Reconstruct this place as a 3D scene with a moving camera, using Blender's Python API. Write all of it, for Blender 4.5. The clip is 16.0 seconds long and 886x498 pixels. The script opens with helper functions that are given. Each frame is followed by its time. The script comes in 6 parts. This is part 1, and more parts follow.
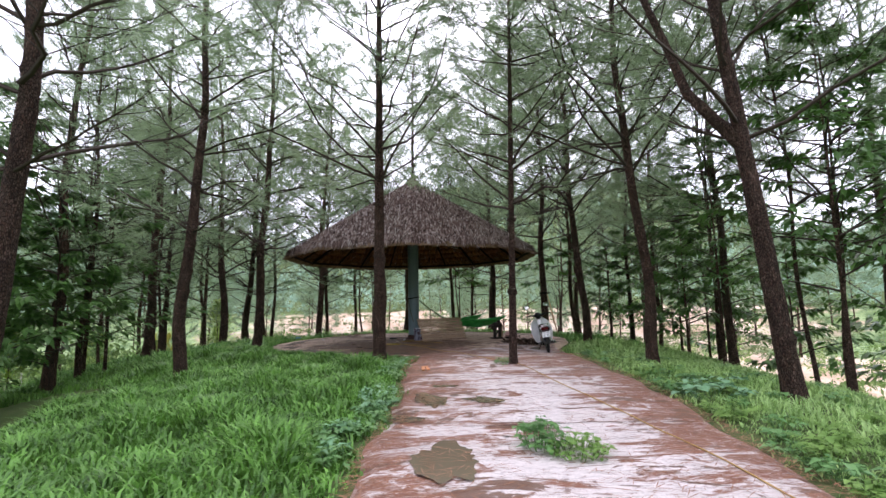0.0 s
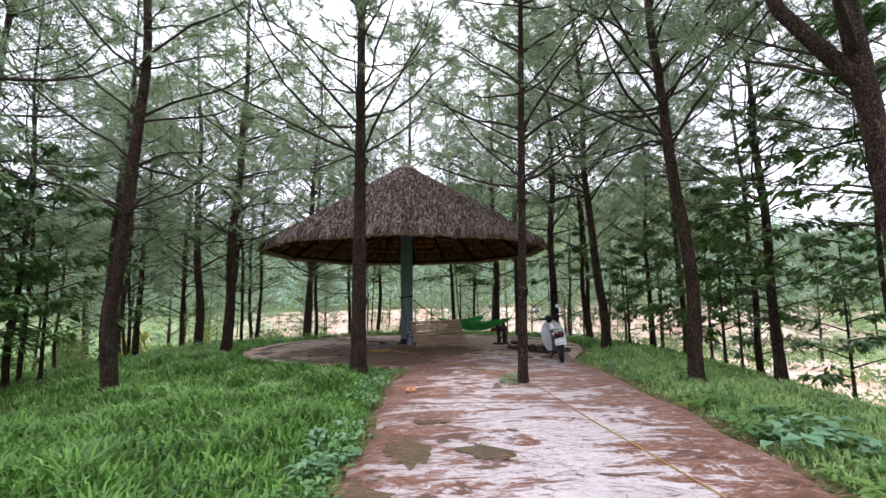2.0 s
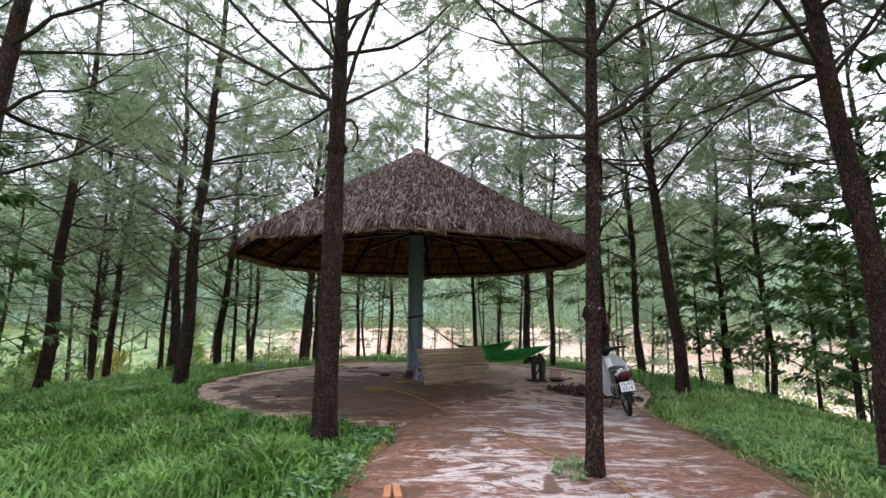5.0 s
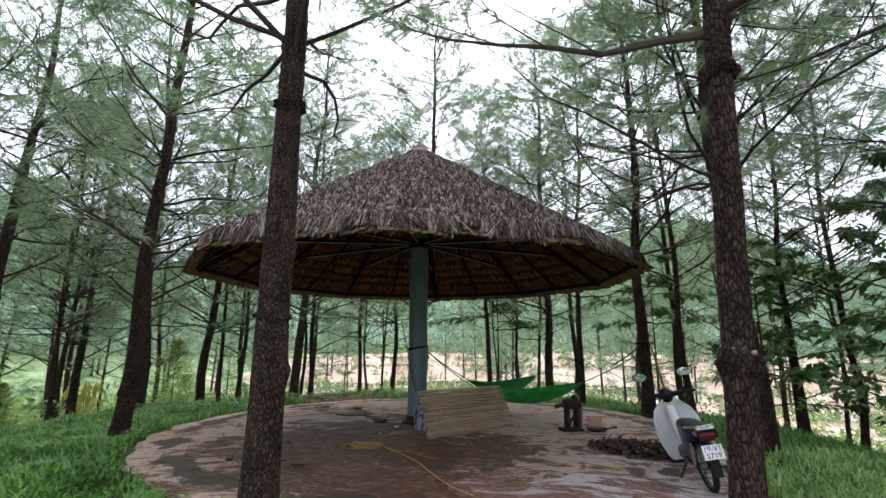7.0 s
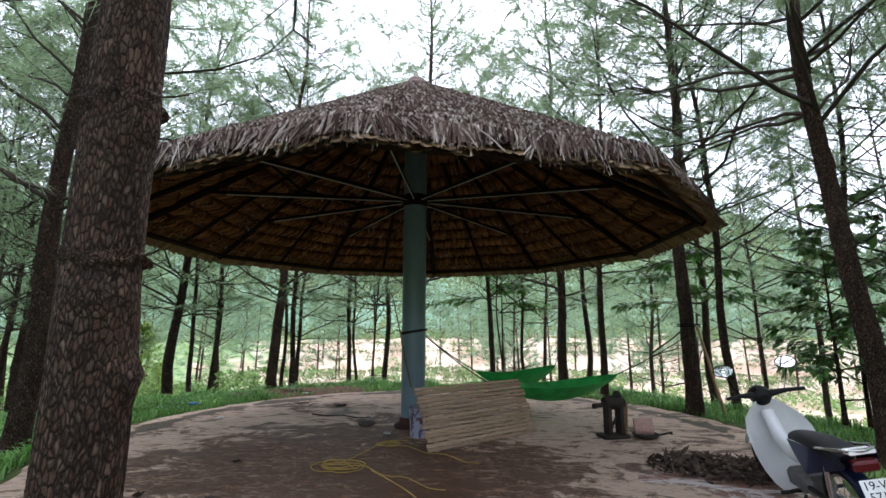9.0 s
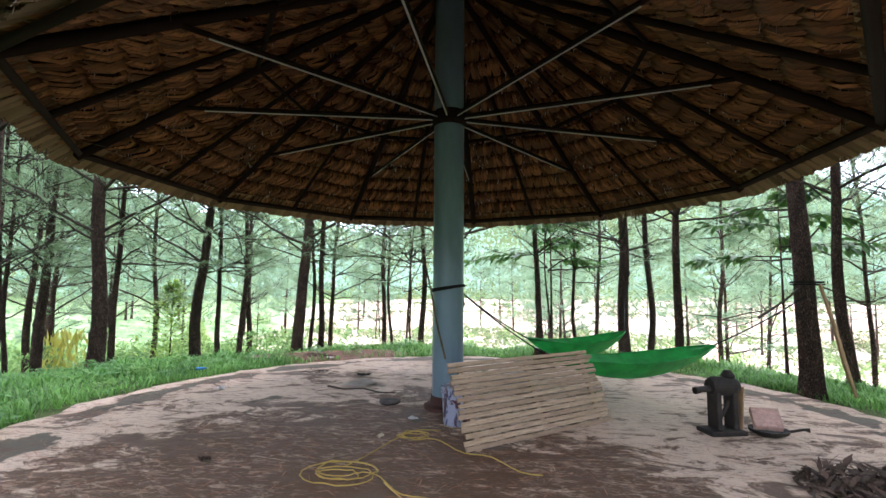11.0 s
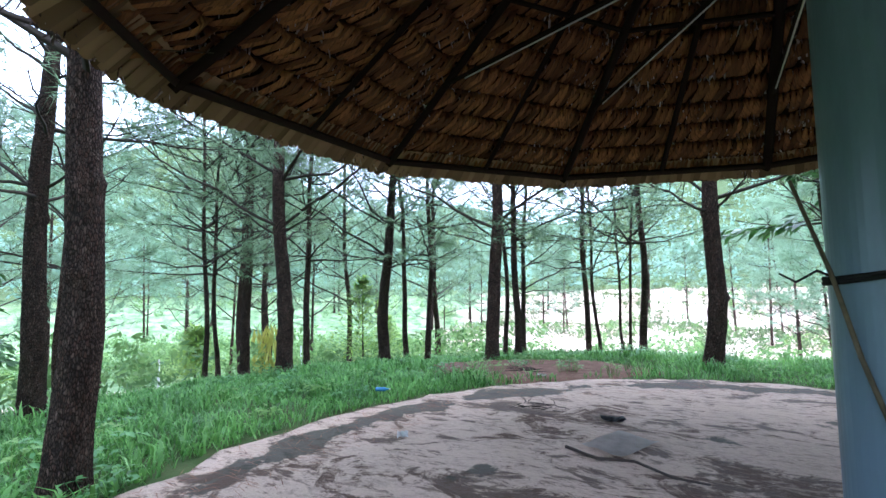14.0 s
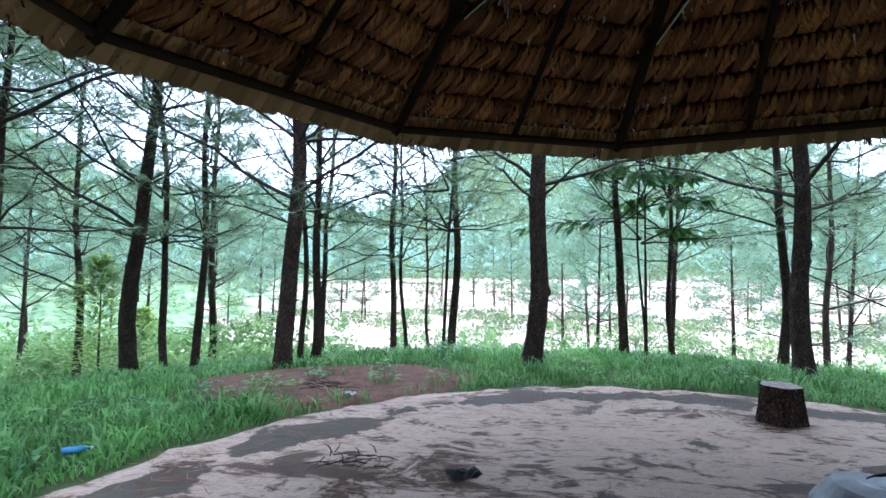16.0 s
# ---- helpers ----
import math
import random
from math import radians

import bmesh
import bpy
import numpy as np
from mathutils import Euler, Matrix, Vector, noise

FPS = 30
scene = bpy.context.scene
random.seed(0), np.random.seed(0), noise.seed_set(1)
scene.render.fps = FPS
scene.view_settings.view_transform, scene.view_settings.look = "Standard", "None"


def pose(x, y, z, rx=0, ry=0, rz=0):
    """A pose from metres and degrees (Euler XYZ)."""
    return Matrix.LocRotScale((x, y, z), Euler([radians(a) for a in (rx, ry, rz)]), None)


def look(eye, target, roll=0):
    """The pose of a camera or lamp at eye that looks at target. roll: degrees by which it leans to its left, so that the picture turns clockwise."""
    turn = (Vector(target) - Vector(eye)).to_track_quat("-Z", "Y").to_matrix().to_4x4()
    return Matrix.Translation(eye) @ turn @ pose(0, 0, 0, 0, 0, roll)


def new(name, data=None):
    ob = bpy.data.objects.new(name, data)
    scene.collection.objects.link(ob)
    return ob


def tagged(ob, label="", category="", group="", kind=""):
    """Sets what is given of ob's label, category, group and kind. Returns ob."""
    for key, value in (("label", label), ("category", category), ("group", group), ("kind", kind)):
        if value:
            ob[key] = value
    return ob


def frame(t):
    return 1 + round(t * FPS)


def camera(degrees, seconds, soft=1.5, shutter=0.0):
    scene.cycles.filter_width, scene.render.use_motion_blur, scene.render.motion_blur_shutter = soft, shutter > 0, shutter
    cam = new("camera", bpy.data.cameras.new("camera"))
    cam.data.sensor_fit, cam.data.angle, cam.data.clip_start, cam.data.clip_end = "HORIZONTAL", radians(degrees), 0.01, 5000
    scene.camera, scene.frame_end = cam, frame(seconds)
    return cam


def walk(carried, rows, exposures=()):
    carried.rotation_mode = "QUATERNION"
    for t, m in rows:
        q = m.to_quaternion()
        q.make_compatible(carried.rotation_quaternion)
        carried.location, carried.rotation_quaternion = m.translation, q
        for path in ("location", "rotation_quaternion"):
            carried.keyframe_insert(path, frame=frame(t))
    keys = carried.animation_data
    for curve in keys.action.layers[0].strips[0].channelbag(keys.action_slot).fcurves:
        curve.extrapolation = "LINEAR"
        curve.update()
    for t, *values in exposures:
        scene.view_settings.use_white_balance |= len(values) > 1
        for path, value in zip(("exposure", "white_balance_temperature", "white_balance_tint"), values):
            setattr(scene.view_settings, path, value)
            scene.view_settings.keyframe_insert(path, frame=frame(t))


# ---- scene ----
cam = camera(86.9, 16.0)
PATH = [
    (0, (0.008, 0.134, 1.111), (0.028, 2.121, 1.345), -1.2),
    (0.5, (0.011, 0.563, 1.096), (0.041, 2.551, 1.316), -1.0),
    (1, (0.06, 1.006, 1.125), (0.055, 2.994, 1.341), -1.2),
    (1.5, (0.099, 1.426, 1.162), (0.105, 3.415, 1.372), -0.7),
    (2, (0.18, 1.87, 1.184), (0.186, 3.857, 1.407), -0.8),
    (2.5, (0.227, 2.338, 1.171), (0.22, 4.326, 1.389), -0.4),
    (3, (0.278, 2.787, 1.167), (0.252, 4.776, 1.375), -0.6),
    (3.5, (0.298, 3.277, 1.18), (0.243, 5.267, 1.376), -0.3),
    (4, (0.254, 3.721, 1.24), (0.211, 5.708, 1.464), 0.3),
    (4.5, (0.254, 4.211, 1.25), (0.203, 6.193, 1.52), 0.1),
    (4.7, (0.265, 4.384, 1.253), (0.195, 6.362, 1.538), 0.2),
    (6.8, (0.233, 6.282, 1.354), (0.1, 8.243, 1.724), 0.3),
    (7, (0.223, 6.481, 1.386), (0.087, 8.436, 1.784), 0.2),
    (7.5, (0.149, 6.984, 1.357), (0.011, 8.938, 1.76), 0.5),
    (8, (0.058, 7.459, 1.379), (-0.05, 9.423, 1.742), 0.4),
    (8.2, (0.03, 7.657, 1.375), (-0.074, 9.623, 1.728), 0.2),
    (10.3, (-0.074, 9.233, 1.319), (-0.213, 11.208, 1.607), -0.8),
    (10.5, (-0.088, 9.408, 1.317), (-0.272, 11.382, 1.574), -0.1),
    (11, (-0.144, 9.852, 1.292), (-0.425, 11.824, 1.468), 0.4),
    (11.5, (-0.272, 10.28, 1.303), (-0.723, 12.225, 1.42), 0.8),
    (12, (-0.473, 10.666, 1.304), (-1.05, 12.579, 1.389), 0.1),
    (12.5, (-0.705, 11.017, 1.324), (-1.442, 12.873, 1.412), -0.7),
    (13, (-0.951, 11.359, 1.31), (-1.859, 13.137, 1.42), -1.0),
    (13.5, (-1.195, 11.738, 1.292), (-2.177, 13.477, 1.405), -1.2),
    (14, (-1.449, 12.091, 1.317), (-2.43, 13.828, 1.459), -1.0),
    (14.5, (-1.692, 12.449, 1.315), (-2.553, 14.247, 1.482), -0.7),
    (15, (-1.877, 12.849, 1.3), (-2.528, 14.733, 1.461), -0.5),
    (15.5, (-2.043, 13.266, 1.294), (-2.465, 15.217, 1.414), 0.5),
    (16, (-2.135, 13.675, 1.313), (-2.316, 15.665, 1.399), 0.6),
]
# ---- light ----
EXPOSURES = [
    (0.0, 0.84, 6230, 23), (4.7, 0.86, 6230, 22), (7.0, 0.86, 6080, 16), (8.2, 0.9, 6030, 15), (10.3, 1.85, 5780, 16),
    (11.0, 2.1, 5780, 18), (12.0, 2.15, 5510, 17), (14.0, 1.92, 4980, 16), (16.0, 1.75, 4880, 16),
]
walk(cam, [(t, look(eye, target, roll)) for t, eye, target, roll in PATH], EXPOSURES)

world = bpy.data.worlds.new("overcast_sky")
scene.world = world
world.use_nodes = True
wn, wl = world.node_tree.nodes, world.node_tree.links
wn.clear()
SUN_EL, SUN_ROT = radians(58), radians(8)
sky = wn.new("ShaderNodeTexSky")
sky.sky_type, sky.sun_disc = "NISHITA", False
sky.sun_elevation, sky.sun_rotation = SUN_EL, SUN_ROT
sky.air_density, sky.dust_density, sky.ozone_density = 1.0, 6.0, 1.0
cloud = wn.new("ShaderNodeMix")
cloud.data_type = "RGBA"
cloud.inputs[0].default_value = 0.8
cloud.inputs[7].default_value = (10.5, 11.0, 11.8, 1)
back = wn.new("ShaderNodeBackground")
back.inputs[1].default_value = 0.15
wout = wn.new("ShaderNodeOutputWorld")
wl.new(sky.outputs[0], cloud.inputs[6])
wl.new(cloud.outputs[2], back.inputs[0])
wl.new(back.outputs[0], wout.inputs[0])

sun = new("sun", bpy.data.lights.new("sun", "SUN"))
sun.data.energy, sun.data.angle, sun.data.color = 1.2, radians(20), (1.0, 0.96, 0.9)
sun.matrix_world = look((0, 0, 0), (-math.sin(SUN_ROT) * math.cos(SUN_EL), -math.cos(SUN_ROT) * math.cos(SUN_EL), -math.sin(SUN_EL)))


# ---- materials ----
class Mat:
    """A node material with short helpers."""

    def __init__(self, name, rough=0.8, spec=0.3, metal=0.0):
        self.m = bpy.data.materials.new(name)
        self.m.use_nodes = True
        self.n, self.l = self.m.node_tree.nodes, self.m.node_tree.links
        self.b = self.n["Principled BSDF"]
        self.b.inputs["Roughness"].default_value = rough
        self.b.inputs["Specular IOR Level"].default_value = spec
        self.b.inputs["Metallic"].default_value = metal
        self.out = self.n["Material Output"]

    def coords(self, kind="Object", scale=(1, 1, 1)):
        tc, mp = self.n.new("ShaderNodeTexCoord"), self.n.new("ShaderNodeMapping")
        mp.inputs["Scale"].default_value = scale
        self.l.new(tc.outputs[kind], mp.inputs[0])
        return mp.outputs[0]

    def world_coords(self, scale=(1, 1, 1)):
        g, mp = self.n.new("ShaderNodeNewGeometry"), self.n.new("ShaderNodeMapping")
        mp.inputs["Scale"].default_value = scale
        self.l.new(g.outputs["Position"], mp.inputs[0])
        return mp.outputs[0]

    def noise(self, vec, scale, detail=4, rough=0.6, distort=0.0):
        t = self.n.new("ShaderNodeTexNoise")
        t.inputs["Scale"].default_value, t.inputs["Detail"].default_value = scale, detail
        t.inputs["Roughness"].default_value, t.inputs["Distortion"].default_value = rough, distort
        self.l.new(vec, t.inputs["Vector"])
        return t.outputs["Fac"]

    def voronoi(self, vec, scale, feature="F1", out="Distance"):
        t = self.n.new("ShaderNodeTexVoronoi")
        t.feature = feature
        t.inputs["Scale"].default_value = scale
        self.l.new(vec, t.inputs["Vector"])
        return t.outputs[out]

    def ramp(self, fac, stops):
        r = self.n.new("ShaderNodeValToRGB")
        els = r.color_ramp.elements
        while len(els) < len(stops):
            els.new(0.5)
        for e, (p, c) in zip(els, stops):
            e.position = p
            e.color = (*c, 1) if len(c) == 3 else c
        self.l.new(fac, r.inputs[0])
        return r.outputs[0]

    def step(self, fac, lo, hi):
        r = self.n.new("ShaderNodeMapRange")
        r.inputs[1].default_value, r.inputs[2].default_value = lo, hi
        self.l.new(fac, r.inputs[0])
        return r.outputs[0]

    def math(self, op, a, b):
        m = self.n.new("ShaderNodeMath")
        m.operation = op
        for i, v in enumerate((a, b)):
            if isinstance(v, (int, float)):
                m.inputs[i].default_value = v
            else:
                self.l.new(v, m.inputs[i])
        return m.outputs[0]

    def mix(self, fac, a, b, blend="MIX"):
        m = self.n.new("ShaderNodeMix")
        m.data_type, m.blend_type = "RGBA", blend
        for i, v in ((0, fac), (6, a), (7, b)):
            if isinstance(v, (int, float)):
                m.inputs[i].default_value = v
            elif isinstance(v, tuple):
                m.inputs[i].default_value = (*v, 1)
            else:
                self.l.new(v, m.inputs[i])
        return m.outputs[2]

    def color(self, sock):
        if isinstance(sock, tuple):
            self.b.inputs["Base Color"].default_value = (*sock, 1)
        else:
            self.l.new(sock, self.b.inputs["Base Color"])
        return self

    def rough(self, sock):
        self.l.new(sock, self.b.inputs["Roughness"])
        return self

    def bump(self, sock, strength=0.5, dist=0.02):
        b = self.n.new("ShaderNodeBump")
        b.inputs["Strength"].default_value, b.inputs["Distance"].default_value = strength, dist
        self.l.new(sock, b.inputs["Height"])
        self.l.new(b.outputs[0], self.b.inputs["Normal"])
        return self

    def object_random(self):
        return self.n.new("ShaderNodeObjectInfo").outputs["Random"]

    def island_random(self):
        return self.n.new("ShaderNodeNewGeometry").outputs["Random Per Island"]

    def translucent(self, col, amount):
        t, mx = self.n.new("ShaderNodeBsdfTranslucent"), self.n.new("ShaderNodeMixShader")
        if isinstance(col, tuple):
            t.inputs[0].default_value = (*col, 1)
        else:
            self.l.new(col, t.inputs[0])
        mx.inputs[0].default_value = amount
        self.l.new(self.b.outputs[0], mx.inputs[1])
        self.l.new(t.outputs[0], mx.inputs[2])
        self.l.new(mx.outputs[0], self.out.inputs[0])
        return self


def leaf_material(name, dark, light, amount=0.35, rough=0.5, patch=0.6):
    m = Mat(name, rough, 0.35)
    r = m.island_random()
    n = m.noise(m.world_coords(), patch, 3)
    c = m.mix(m.math("ADD", m.math("MULTIPLY", r, 0.5), m.math("MULTIPLY", m.step(n, 0.3, 0.7), 0.5)), dark, light)
    return m.color(c).translucent(c, amount).m


def bark_material(name, dark, light, red, stretch=0.17, plate=58, break_up=0.05):
    """Furrowed bark: plates tinted one by one, cracks of uneven width, flaking edges."""
    m = Mat(name, 0.9, 0.15)
    v = m.coords("Object", (1, 1, stretch))

    def warped(vec, scale, amount):
        wn, add = m.n.new("ShaderNodeTexNoise"), m.n.new("ShaderNodeVectorMath")
        wn.inputs["Scale"].default_value, wn.inputs["Detail"].default_value = scale, 5
        wn.inputs["Roughness"].default_value = 0.7
        m.l.new(vec, wn.inputs["Vector"])
        add.operation = "MULTIPLY_ADD"
        m.l.new(wn.outputs["Color"], add.inputs[0])
        add.inputs[1].default_value = (amount, amount, amount)
        m.l.new(vec, add.inputs[2])
        return add.outputs[0]

    w = warped(v, 11, break_up)
    edge = m.voronoi(w, plate, "DISTANCE_TO_EDGE")
    tint = m.n.new("ShaderNodeSeparateColor")
    m.l.new(m.voronoi(w, plate, "F1", "Color"), tint.inputs[0])
    chips = m.voronoi(warped(v, 30, break_up * 0.5), plate * 2.3, "DISTANCE_TO_EDGE")
    gap = m.step(m.noise(v, 9, 3), 0.35, 0.65)
    wide = m.math("ADD", 0.12, m.math("MULTIPLY", gap, 0.26))
    crack = m.math("MINIMUM", m.math("DIVIDE", edge, wide), 1.0)
    crack = m.math("MULTIPLY", crack, m.step(chips, -0.25, 0.1))
    n = m.noise(m.coords("Object", (1, 1, 0.4)), 60, 7, 0.8)
    big = m.noise(m.coords("Object", (1, 1, 0.5)), 2.2, 4)
    c = m.mix(m.step(n, 0.3, 0.7), dark, light)
    c = m.mix(m.math("MULTIPLY", m.step(tint.outputs[0], 0.35, 1.0), 0.75), c, red)
    c = m.mix(m.math("MULTIPLY", m.step(tint.outputs[1], 0.72, 0.9), 0.55), c, tuple(min(1, x * 1.6) for x in light))
    c = m.mix(m.math("MULTIPLY", m.step(big, 0.5, 0.75), 0.5), c, red)
    c = m.mix(m.step(m.object_random(), -0.9, 2.6), c, (0.08, 0.064, 0.054))
    c = m.mix(m.math("MULTIPLY", m.math("SUBTRACT", 1.0, crack), 0.95), c, (0.018, 0.012, 0.009))
    m.color(c)
    h = m.math("ADD", m.math("ADD", crack, m.math("MULTIPLY", tint.outputs[2], 0.5)), m.math("MULTIPLY", n, 0.6))
    return m.bump(h, 1.0, 0.1).m


BARK = bark_material("pine_bark", (0.065, 0.038, 0.028), (0.38, 0.245, 0.18), (0.27, 0.115, 0.072), 0.36, 72, 0.03)
BARK_RED = bark_material("red_pine_bark", (0.1, 0.05, 0.036), (0.28, 0.18, 0.14), (0.2, 0.08, 0.052), 0.34, 64, 0.035)
TWIG = Mat("twig_bark", 0.9, 0.1).color((0.06, 0.047, 0.038)).m
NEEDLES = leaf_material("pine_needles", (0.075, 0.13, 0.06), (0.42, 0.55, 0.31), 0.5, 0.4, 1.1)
# needle copy with lifted darks: haze of distance put into the colour
NEEDLES_FAR = leaf_material("haze_pale_needles", (0.13, 0.22, 0.12), (0.35, 0.47, 0.3), 0.5, 0.5, 0.5)
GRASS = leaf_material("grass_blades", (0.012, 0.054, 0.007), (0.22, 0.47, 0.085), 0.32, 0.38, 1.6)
# same grass in a brighter tone: backlight is put into the colour
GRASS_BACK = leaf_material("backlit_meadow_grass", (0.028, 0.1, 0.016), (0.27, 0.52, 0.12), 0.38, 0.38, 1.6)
GRASS_PALE = leaf_material("short_pale_grass", (0.11, 0.24, 0.055), (0.5, 0.7, 0.25), 0.35, 0.4, 1.6)
BROAD = leaf_material("broad_leaves", (0.028, 0.078, 0.02), (0.15, 0.3, 0.07), 0.35, 0.4, 0.7)
LIGHT_LEAF = leaf_material("young_leaves", (0.2, 0.34, 0.05), (0.42, 0.54, 0.1), 0.4, 0.45, 0.8)
FERN = leaf_material("fern_fronds", (0.12, 0.25, 0.05), (0.25, 0.4, 0.1), 0.4, 0.45, 2.0)


def ground_material():
    m = Mat("forest_ground", 0.95, 0.1)
    v = m.world_coords()
    n1, n2, n3 = m.noise(v, 0.25, 5), m.noise(v, 3.0, 5), m.noise(v, 22, 4)
    c = m.mix(m.step(n2, 0.35, 0.65), (0.05, 0.085, 0.025), (0.085, 0.11, 0.04))
    c = m.mix(m.step(n3, 0.55, 0.8), c, (0.1, 0.065, 0.04))
    # bare sandy earth down in the valley, meadow between
    at = m.n.new("ShaderNodeAttribute")
    at.attribute_name = "valley"
    meadow = m.mix(m.step(m.noise(v, 0.9, 8, 0.75), 0.4, 0.6), (0.09, 0.15, 0.06), (0.27, 0.36, 0.17))
    c = m.mix(at.outputs["Fac"], c, meadow)
    at2 = m.n.new("ShaderNodeAttribute")
    at2.attribute_name = "bare_soil"
    soil = m.mix(m.step(n1, 0.4, 0.6), (0.5, 0.36, 0.27), (0.6, 0.5, 0.4))
    soil = m.mix(m.step(n2, 0.5, 0.75), soil, (0.34, 0.21, 0.13))
    edge = m.step(m.math("ADD", at2.outputs["Fac"], m.math("MULTIPLY", m.noise(v, 0.35, 5), 0.9)), 0.8, 0.95)
    c = m.mix(edge, c, soil)
    return m.color(c).bump(n3, 0.6, 0.03).m


GROUND = ground_material()


def concrete_material(name, mud, pale, stain, mud_lo, mud_hi, stain_lo, stain_hi, attr=None, streak=(0.65, 2.2, 1), mud_edge=0.22, flake=0.57):
    m = Mat(name, 0.85, 0.15)
    v = m.world_coords()
    fine = m.noise(v, 55, 6, 0.75)
    grit = m.noise(m.world_coords((1, 2.0, 1)), 9, 6, 0.75, 1.2)
    mid = m.noise(m.world_coords(streak), 1.9, 9, 0.74, 0.8)
    big = m.noise(v, 0.6, 5, 0.6)
    c = m.mix(m.step(fine, 0.3, 0.7), tuple(x * 0.72 for x in pale), pale)
    c = m.mix(m.math("MULTIPLY", m.step(grit, 0.5, 0.6), 0.7), c, tuple(x * 0.55 for x in pale))
    spread = m.math("ADD", mid, m.math("MULTIPLY", m.math("SUBTRACT", big, 0.5), 0.5))
    if attr:
        at = m.n.new("ShaderNodeAttribute")
        at.attribute_name = attr
        spread = m.math("ADD", spread, m.math("MULTIPLY", at.outputs["Fac"], mud_edge))
    muddy = m.math("MULTIPLY", m.step(spread, mud_lo, mud_hi), m.step(grit, 0.2, 0.5))
    c = m.mix(muddy, c, m.mix(m.step(fine, 0.3, 0.7), tuple(x * 0.6 for x in mud), mud))
    chips = m.step(m.noise(m.world_coords((0.8, 2.3, 1)), 6.5, 8, 0.7, 1.0), 0.54, 0.59)
    c = m.mix(m.math("MULTIPLY", chips, 0.45), c, tuple(x * 0.8 for x in pale))
    wet = m.noise(m.world_coords((0.8, 1.7, 1)), 1.5, 10, 0.66, 0.6)
    if attr:
        wet = m.math("ADD", wet, m.math("MULTIPLY", at.outputs["Fac"], 0.035))
    wet = m.step(wet, stain_lo, stain_hi)
    flakes = m.noise(m.world_coords((0.7, 2.2, 1)), 4.6, 9, 0.72, 1.4)
    if attr:
        flakes = m.math("ADD", flakes, m.math("MULTIPLY", at.outputs["Fac"], 0.06))
    flakes = m.step(flakes, flake, flake + 0.045)
    wet = m.math("MAXIMUM", wet, m.math("MULTIPLY", flakes, 0.8))
    rim = m.n.new("ShaderNodeAttribute")
    rim.attribute_name = "rim_damp"
    damp = m.step(m.math("ADD", m.math("MULTIPLY", rim.outputs["Fac"], 0.23), m.noise(m.world_coords((1, 1, 1)), 1.3, 7, 0.6)), 0.64, 0.665)
    c = m.mix(m.math("MULTIPLY", damp, 0.88), c, m.mix(m.step(grit, 0.35, 0.65), (0.03, 0.034, 0.024), (0.075, 0.075, 0.055)))
    c = m.mix(m.math("MULTIPLY", wet, 0.93), c, stain)
    m.color(c)
    m.rough(m.step(m.math("ADD", m.math("MULTIPLY", wet, 0.35), m.math("MULTIPLY", fine, 0.4)), 1.6, -0.3))
    return m.bump(m.math("ADD", m.math("MULTIPLY", fine, 0.5), m.math("ADD", grit, m.math("MULTIPLY", mid, 1.5))), 0.6, 0.015).m


PATH_MAT = concrete_material("muddy_concrete", (0.27, 0.125, 0.08), (0.7, 0.63, 0.6), (0.14, 0.078, 0.052), 0.515, 0.55, 0.57, 0.59, "edge_mud", (0.65, 1.9, 1), 0.26, 0.565)
SLAB_MAT = concrete_material("dirty_concrete", (0.13, 0.074, 0.046), (0.64, 0.475, 0.36), (0.085, 0.046, 0.026), 0.53, 0.575, 0.55, 0.59, "edge_mud", (0.9, 1.35, 1), 0.22, 0.55)

MUD = Mat("dark_mud", 0.9, 0.2).color((0.06, 0.035, 0.025)).m


# ---- building helpers ----
def link_mesh(name, me, material, parent=None, label=""):
    ob = new(name, me)
    if material:
        me.materials.append(material)
    if parent:
        ob.parent = parent
    if label:
        ob["label"] = label
    return ob


def part(name, bm, material, parent=None, label="", smooth=False):
    me = bpy.data.meshes.new(name)
    if smooth:
        for fc in bm.faces:
            fc.smooth = True
    bm.to_mesh(me)
    bm.free()
    return link_mesh(name, me, material, parent, label)


def raw_mesh(name, verts, faces, smooth=False):
    """A mesh from arrays; all faces have the same number of corners."""
    verts, faces = np.asarray(verts, dtype=np.float32), np.asarray(faces, dtype=np.int32)
    me = bpy.data.meshes.new(name)
    k = faces.shape[1]
    me.vertices.add(len(verts))
    me.vertices.foreach_set("co", verts.ravel())
    me.loops.add(faces.size)
    me.loops.foreach_set("vertex_index", faces.ravel())
    me.polygons.add(len(faces))
    me.polygons.foreach_set("loop_start", np.arange(0, faces.size, k, dtype=np.int32))
    if smooth:
        me.polygons.foreach_set("use_smooth", np.ones(len(faces), dtype=bool))
    me.update(calc_edges=True)
    me.validate()
    return me


def tube_arrays(paths, sides=5):
    """Tapered tubes: each path is a list of (point, radius). Returns arrays."""
    V, F = [], []
    for pts in paths:
        start = len(V)
        for i, (p, r) in enumerate(pts):
            a = Vector(pts[max(i - 1, 0)][0])
            b = Vector(pts[min(i + 1, len(pts) - 1)][0])
            d = (b - a).normalized()
            u = d.orthogonal().normalized() if abs(d.z) > 0.9 else d.cross(Vector((0, 0, 1))).normalized()
            w = d.cross(u)
            for k in range(sides):
                t = 2 * math.pi * k / sides
                V.append(tuple(Vector(p) + (u * math.cos(t) + w * math.sin(t)) * r))
        for i in range(len(pts) - 1):
            for k in range(sides):
                a0, a1 = start + i * sides + k, start + i * sides + (k + 1) % sides
                F.append((a0, a1, a1 + sides, a0 + sides))
    return V, F


